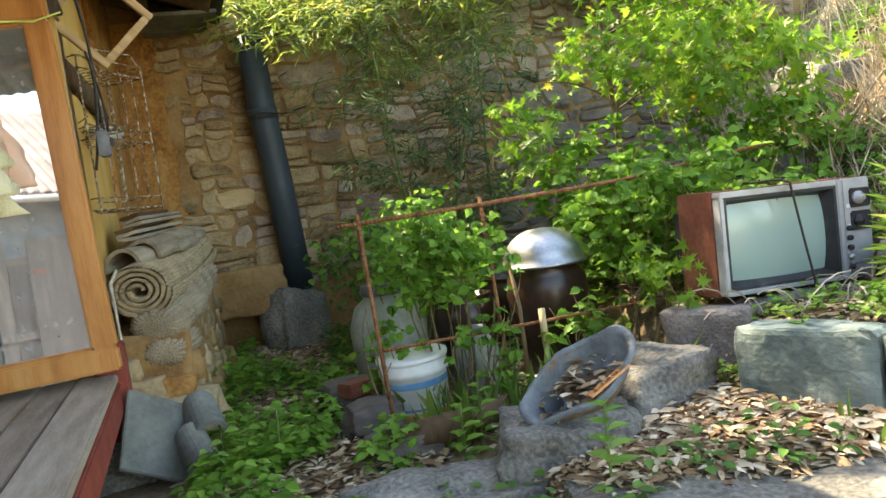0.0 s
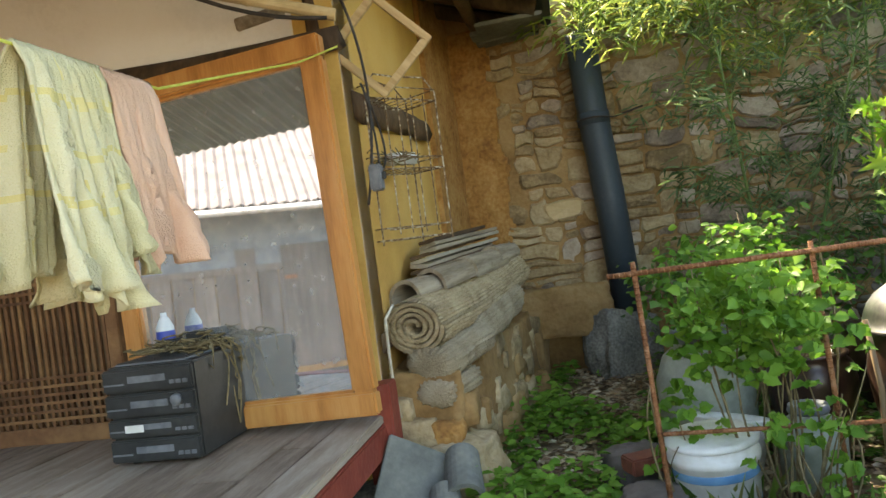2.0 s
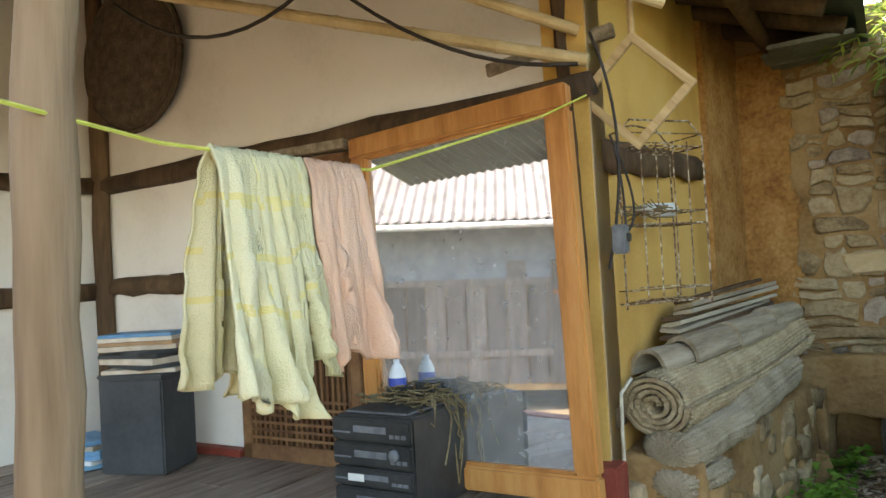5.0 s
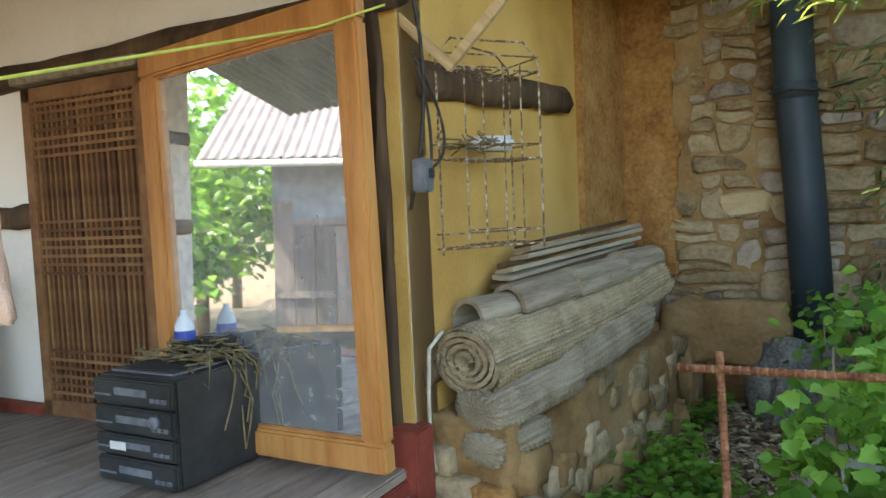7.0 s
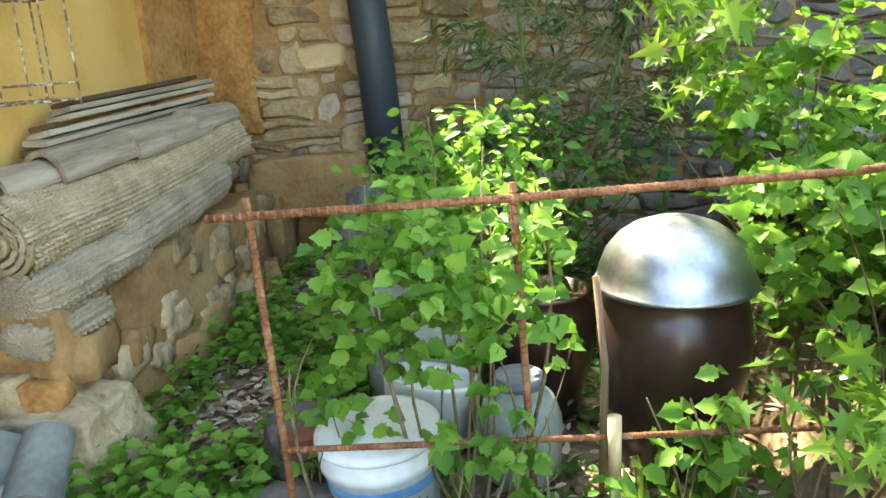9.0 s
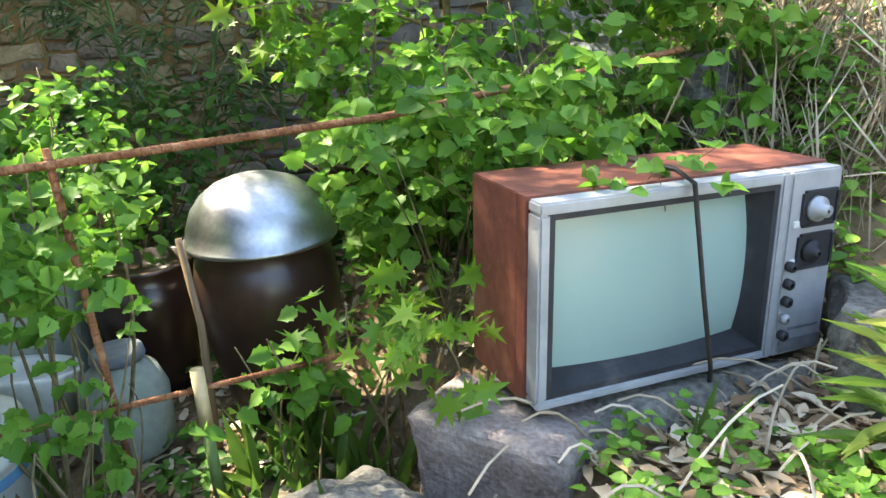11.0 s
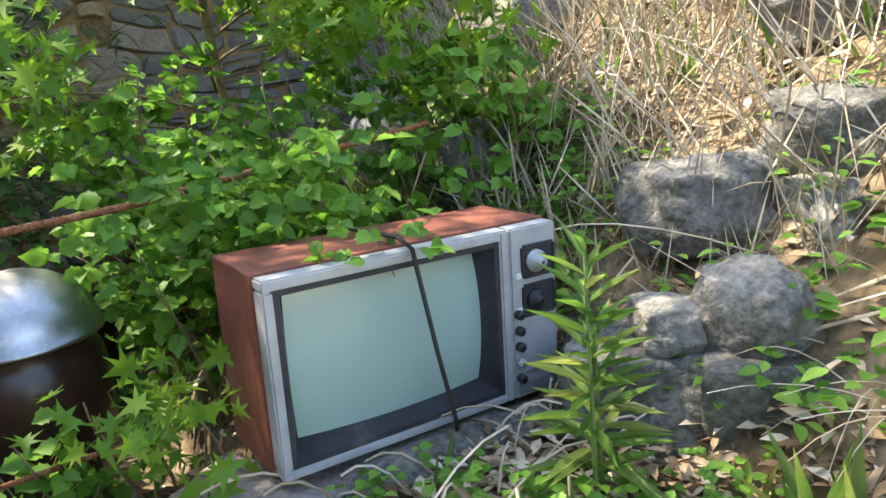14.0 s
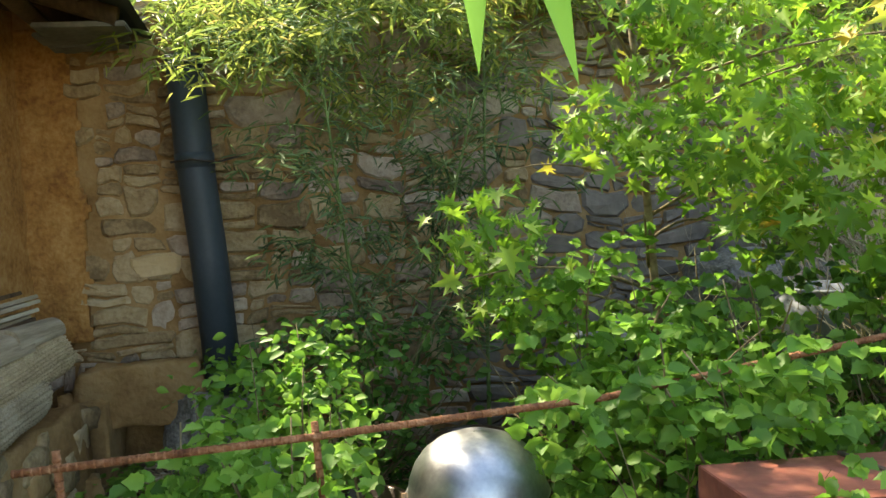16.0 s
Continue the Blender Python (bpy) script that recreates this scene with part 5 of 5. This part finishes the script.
def weeds(name, label, area, count, size, kind, mat, hmin, hmax, sub=3, keep=None):
    """Low plants scattered on the ground."""
    pos, ways, ups, sz = [], [], [], []
    k = 0
    while k < count:
        x, y = random.uniform(area[0], area[1]), random.uniform(area[2], area[3])
        k += 1
        if keep and not keep(x, y):
            continue
        g = gz(x, y)
        h = random.uniform(hmin, hmax)
        for j in range(sub):
            a = random.uniform(0, 2 * math.pi)
            pos.append((x + .02 * math.cos(a), y + .02 * math.sin(a), g + h * random.uniform(.5, 1)))
            ways.append((math.cos(a), math.sin(a), random.uniform(-.3, .3)))
            ups.append((random.uniform(-.3, .3), random.uniform(-.5, .2), 1))
            sz.append(size * random.uniform(.6, 1.25))
    ob = leaves(name, kind, pos, ways, ups, sz, mat)
    return tagged(ob, label, "weeds", kind="stuff")


def patch(x, y, s=1.7, lim=0.0):
    return noise.noise(Vector((x * s, y * s, 4))) > lim


weeds("ground_weeds", "low green weeds along the garden path", (.56, 1.3, -1.3, 2.2), 1500, .046, "tooth", "leaf_bright", .03, .18, 4, lambda x, y: patch(x, y, 1.8, .06) or x < .70)
weeds("ground_weeds", "low weeds between the terrace stones", (1.2, 2.3, -1.5, .2), 420, .042, "ovate", "leaf_mid", .02, .12, 4, lambda x, y: patch(x, y, 2.2, .05))
weeds("ground_weeds", "clover like weeds in front of the television", (2.4, 3.3, -1.75, -.72), 420, .028, "tooth", "leaf_bright", .02, .10, 4, lambda x, y: patch(x, y, 1.9, .02))
weeds("ground_weeds", "green weeds on the bank", (3.3, 5.5, -2.2, 2.4), 6000, .042, "ovate", "leaf_bright", .02, .20, 4, lambda x, y: patch(x, y, 1.3, -.1) and not (x < 4.05 and -1.6 < y < -.5 and random.random() < .6))
weeds("ground_weeds", "green weeds at the foot of the wall", (1.2, 3.2, .5, 2.3), 900, .05, "ovate", "leaf_mid", .02, .15, 4)


def blades(name, label, area, count, size, mat, keep=None, dry=False, form="blade"):
    pos, ways, sz = [], [], []
    for _ in range(count):
        x, y = random.uniform(area[0], area[1]), random.uniform(area[2], area[3])
        if keep and not keep(x, y):
            continue
        pos.append((x, y, gz(x, y) - .01))
        ways.append((random.uniform(-.7, .7), random.uniform(-.7, .5), .35 if dry and random.random() < .6 else 1))
        sz.append(size * random.uniform(.4, 1.2))
    ob = leaves(name, form, pos, ways, RNG.normal(size=(len(pos), 3)), sz, mat, .0 if form == "straw" else .1)
    return tagged(ob, label, "grass", kind="stuff")


blades("grass", "tufts of long green grass", (1.4, 2.4, -.7, .1), 500, .22, "grass", lambda x, y: patch(x, y, 3, .1))
blades("grass", "grass on the terrace before the television", (2.4, 3.4, -1.8, -.7), 300, .12, "grass", lambda x, y: patch(x, y, 2.4, .1))
blades("grass", "green grass on the bank", (3.3, 5.5, -2.2, 2.3), 2600, .16, "grass", lambda x, y: patch(x, y, 1.5, .05) and not (x < 4.05 and y < -.5))
blades("dry_grass", "dry straw coloured stalks on the bank", (3.2, 5.4, -1.6, 2.3), 12000, .34, "drystem", lambda x, y: x > 3.45 and patch(x, y + 5, 1.2, -.25) and not (x < 4.05 and y < -.5 and random.random() < .5), True, "straw")

for i in range(2):
    x, y, h = (3.02, -1.00, .50) if i == 0 else (3.06, -.97, .36)
    wd = thing("tall_weed", ID, "tall green weed with long narrow leaves", "weed", "tall weeds")
    part("stalk", tube(arc((x, y, gz(x, y) - .02), (x - .02, y - .02, gz(x, y) + h), 0, 6), .006, 6, None, .4), "greenstem", wd, "", True)
    n = 34
    pos = [(x - .02 * k / n, y - .02 * k / n, gz(x, y) + h * (.15 + .85 * k / n)) for k in range(n)]
    ways = [(math.cos(k * 2.4), math.sin(k * 2.4), .15 + 1.1 * k / n) for k in range(n)]
    leaves("foliage", "blade", pos, ways, [(0, 0, 1)] * n, [.15 - .06 * k / n for k in range(n)], "grass", .3, wd)
for x, y in ((.85, -.35), (1.45, -.75), (1.55, -.62), (1.7, -1.35), (2.55, -1.05), (2.85, -1.3), (.62, -.05)):
    wd = thing("young_weed", ID, "young upright weed with broad green leaves", "weed", "young weeds")
    g = gz(x, y)
    part("stalk", tube([(x, y, g - .02), (x + .01, y, g + .24)], .004, 5), "greenstem", wd)
    n = 12
    leaves("foliage", "ovate", [(x + .01, y, g + .06 + .016 * k) for k in range(n)], [(math.cos(k * 2.1), math.sin(k * 2.1), .3) for k in range(n)], [(0, 0, 1)] * n, [.085 - .003 * k for k in range(n)], "leaf_bright", .2, wd)

for i, (x, y, h, r) in enumerate(((-8.6, -6.4, 3.2, 1.5), (-10.5, -7.5, 4.0, 2.0), (-9.3, -9.5, 3.0, 1.6), (-12, -10, 5, 2.4), (-7.6, -5.0, 1.4, .8), (-12.5, -6, 4.5, 2.2))):
    tr = thing("tree", ID, "leafy green tree beyond the yard", "tree", "trees beyond the yard")
    part("trunk", tube([(x, y, -.7), (x + .1, y, h * .7)], .12, 8, None, .5), "stem", tr, "", True)
    crown(tr, "ovate", "leaf_bright", (x, y, h * .62), (r, r, h * .5), 1500, .22)

# dry twigs, canes and vine stems on the bank
bm = bmesh.new()
for i in range(170):
    x, y = random.uniform(3.6, 4.8), random.uniform(-1.2, 2.2)
    z = gz(x, y)
    tip = Vector((x + random.uniform(-.5, .3), y + random.uniform(-.5, .4), z + random.uniform(.1, 1.1)))
    tube(arc((x, y, z), tip, 0, 5, (random.uniform(-.1, .1), 0, .05)), random.uniform(.0015, .0032), 4, bm, .5)
tagged(part("dry_canes", bm, "drystem", None), "tangle of dry canes and vine stems on the bank", "dry stems", kind="stuff")
bm = bmesh.new()
for i in range(46):
    x, y = random.uniform(2.5, 3.4), random.uniform(-.95, -.55)
    a = Vector((x, y, gz(x, y) + .01))
    tube(arc(a, a + Vector((random.uniform(-.25, .35), random.uniform(-.25, .1), random.uniform(.0, .12))), 0, 4, (0, 0, .04)), .0028, 4, bm)
tagged(part("dry_canes", bm, "drystem", None), "dry straws round the television", "dry stems", kind="stuff")

bm = bmesh.new()
for i in range(38):
    a = Vector((3.55 + random.uniform(-.1, .15), -1.3 + random.uniform(-.12, .12), .42))
    tube(arc(a, a + Vector((random.uniform(-.40, -.05), random.uniform(-.15, .25), random.uniform(-.16, .12))), 0, 7, (0, 0, random.uniform(.03, .10))), .002, 4, bm, .4)
tagged(part("dry_grass_tuft", bm, "drystem", None), "tuft of long arching dry grass on the bank stones", "grass", kind="stuff")
pos, ways = [], []
for i in range(11):
    pos.append((3.22 + random.uniform(-.05, .05), -1.30 + random.uniform(-.05, .05), gz(3.22, -1.3) - .01))
    ways.append((random.uniform(-.45, .45), random.uniform(-.45, .45), 1))
tagged(leaves("grass_tuft", "blade", pos, ways, RNG.normal(size=(11, 3)), RNG.uniform(.10, .24, 11), "grass", .25), "tuft of broad green grass before the bank", "grass", kind="stuff")

# leaf litter
pos, ways, ups, sz = [], [], [], []


def litter(area, count, size, keep=None):
    for _ in range(count):
        x, y = random.uniform(area[0], area[1]), random.uniform(area[2], area[3])
        if keep and not keep(x, y):
            continue
        pos.append((x, y, gz(x, y) + random.uniform(.004, .028)))
        a = random.uniform(0, 2 * math.pi)
        ways.append((math.cos(a), math.sin(a), random.uniform(-.25, .25)))
        ups.append((random.gauss(0, .4), random.gauss(0, .4), 1))
        sz.append(size * random.uniform(.5, 1.3))


litter((.5, 1.35, -1.9, 2.4), 7500, .06)
litter((1.3, 3.0, -.7, 2.3), 4200, .06)
litter((1.55, 2.5, -1.75, -.85), 4500, .055)
litter((2.35, 3.4, -1.8, -.6), 3600, .055)
litter((3.3, 5.0, -2.0, 1.5), 2400, .07)
tagged(leaves("leaf_litter", "litter", pos, ways, ups, sz, "litter", .12), "dry fallen bamboo leaves on the ground", "leaf litter", kind="stuff")
pos, ways, ups, sz = [], [], [], []
for _ in range(150):
    a, r = random.uniform(0, 6.283), random.random() ** .5
    p = bs.matrix_basis @ Vector((.20 * r * math.cos(a), .11 * r * math.sin(a), .055 + random.uniform(0, .03)))
    pos.append(tuple(p)), ways.append((math.cos(a * 3), math.sin(a * 3), .1)), ups.append((0, -.2, 1)), sz.append(random.uniform(.04, .08))
tagged(leaves("leaf_litter", "litter", pos, ways, ups, sz, "litter", .12), "dry leaves fallen in the felt basket", "leaf litter", kind="stuff")

# ---- stones of the wall ----


def split(x0, x1, z0, z1, out):
    w, h = x1 - x0, z1 - z0
    tw, th = random.choice((.13, .19, .26, .34)), random.choice((.05, .07, .095, .125, .17))
    if h > th * 1.5 and (h > w * .58 or w < tw * 1.6):
        c = z0 + h * random.uniform(.32, .68)
        split(x0, x1, z0, c, out), split(x0, x1, c, z1, out)
    elif w > tw * 1.6:
        c = x0 + w * random.uniform(.3, .7)
        split(x0, c, z0, z1, out), split(c, x1, z0, z1, out)
    else:
        out.append((x0, x1, z0, z1))


def warp(x, z):
    """Bends the courses of the wall."""
    p = Vector((x, z, 0))
    dx = .07 * noise.noise(p * 2.3) + .045 * noise.noise(p * 6 + Vector((9, 0, 0)))
    dz = .10 * noise.noise(p * 1.6 + Vector((0, 5, 0))) + .045 * noise.noise(p * 5.5 + Vector((0, 0, 8)))
    return x + dx, z + dz


def rubble(c):
    """One stone of the wall: its middle, its corners about that, and its faces."""
    x0, x1, z0, z1 = c
    g = random.uniform(.002, .008)
    x0, x1, z0, z1 = x0 + g, x1 - g, z0 + g, z1 - g
    cx, cz = warp((x0 + x1) / 2, (z0 + z1) / 2)
    q = min(x1 - x0, z1 - z0) * .5
    ks = [random.uniform(.12, .75) * q for _ in range(8)]
    raw = [(x0 + ks[0], z0), ((x0 + x1) / 2, z0), (x1 - ks[1], z0), (x1, z0 + ks[2]), (x1, z1 - ks[3]), (x1 - ks[4], z1), ((x0 + x1) / 2, z1), (x0 + ks[5], z1), (x0, z1 - ks[6]), (x0, z0 + ks[7])]
    out = []
    for x, z in raw:
        wx, wz = warp(x, z)
        out.append((wx - cx + random.uniform(-.004, .004), wz - cz + random.uniform(-.004, .004)))
    n = len(out)
    d = random.uniform(-.022, .012)
    tx, tz = random.uniform(-.10, .10), random.uniform(-.16, .16)
    vs = [(x, .07, z) for x, z in out]
    vs += [(x, d + .014 + x * tx + z * tz + random.uniform(-.004, .004), z) for x, z in out]
    vs += [(x * .86, d - .004 + x * tx + z * tz + random.uniform(-.006, .006), z * .80) for x, z in out]
    vs.append((0, d - .008, 0))
    fs = []
    for k in (0, n):
        for i in range(n):
            fs.append((k + i, k + (i + 1) % n, k + n + (i + 1) % n, k + n + i))
    for i in range(n):
        fs.append((2 * n + i, 2 * n + (i + 1) % n, 3 * n))
    return (cx, WY + .014, cz), vs, fs


cells = []
random.seed(11)
for a in np.arange(.0, 5.6, .8):
    split(a, a + .8, .45 if a < 1.2 else 0, 1.3, cells), split(a, a + .8, 1.3, 2.6, cells)
plaster = [c for c in cells if (c[0] + c[1]) / 2 < .36 + .16 * noise.noise(Vector((1, (c[2] + c[3]) * .9, 4))) and c[2] > .75]
cells = [c for c in cells if c not in plaster]
cells.sort(key=lambda c: abs((c[0] + c[1]) / 2 - 1.1) + .7 * abs((c[2] + c[3]) / 2 - 1.3))
for c in cells[:297]:
    x = (c[0] + c[1]) / 2
    kind = random.choice(("stone_warm", "stone_warm", "stone_warm", "stone_warm", "stone_grey") if x < 1.25 else ("stone_grey", "stone_grey", "stone_warm", "stone_warm"))
    at, vs, fs = rubble(c)
    me = bpy.data.meshes.new("stone")
    me.from_pydata(vs, [], fs)
    me.materials.append(M[kind])
    part("stone", me, None, wall_n, "", False, Matrix.Translation(at))
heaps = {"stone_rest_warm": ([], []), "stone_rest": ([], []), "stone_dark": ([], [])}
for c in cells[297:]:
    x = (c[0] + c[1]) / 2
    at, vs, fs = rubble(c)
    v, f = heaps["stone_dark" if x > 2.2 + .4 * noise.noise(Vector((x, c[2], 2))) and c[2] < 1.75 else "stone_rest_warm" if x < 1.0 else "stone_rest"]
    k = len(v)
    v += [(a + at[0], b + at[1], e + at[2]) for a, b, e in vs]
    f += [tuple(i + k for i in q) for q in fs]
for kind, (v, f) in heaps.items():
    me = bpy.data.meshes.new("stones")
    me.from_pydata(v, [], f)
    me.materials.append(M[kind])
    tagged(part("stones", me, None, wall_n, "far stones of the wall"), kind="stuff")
# mud plaster left in the corner
bm = bmesh.new()
pv = {}
for i in range(40):
    for j in range(90):
        x, z = -.05 + i * .018, .74 + j * .0195
        if x < .36 + .15 * noise.noise(Vector((1, z * 1.8, 4))) + .05 * noise.noise(Vector((3, z * 7, 4))):
            pv[i, j] = bm.verts.new((x, WY - .004 + .03 * noise.noise(Vector((x * 5, z * 5, 0))) + .016 * noise.noise(Vector((x * 13, z * 13, 0))) + .006 * noise.noise(Vector((x * 31, z * 31, 0))), z))
for i, j in list(pv):
    q = [(i, j), (i + 1, j), (i + 1, j + 1), (i, j + 1)]
    if all(k in pv for k in q):
        bm.faces.new([pv[k] for k in q])
bmesh.ops.delete(bm, geom=[v for v in bm.verts if not v.link_faces], context="VERTS")
ring = bmesh.ops.extrude_face_region(bm, geom=bm.faces[:])
for v in ring["geom"]:
    if isinstance(v, bmesh.types.BMVert):
        v.co.y += .04
part("plaster_patch", bm, "mud_orange", wall_n, "flaking orange mud plaster", True)
at, vs, fs = rubble((.60, .86, 1.10, 1.20))
me = bpy.data.meshes.new("stone")
me.from_pydata(vs, [], fs)
me.materials.append(M["pale"])
part("stone", me, None, wall_n, "pale tan stone", m=Matrix.Translation((at[0], WY - .012, at[2])))
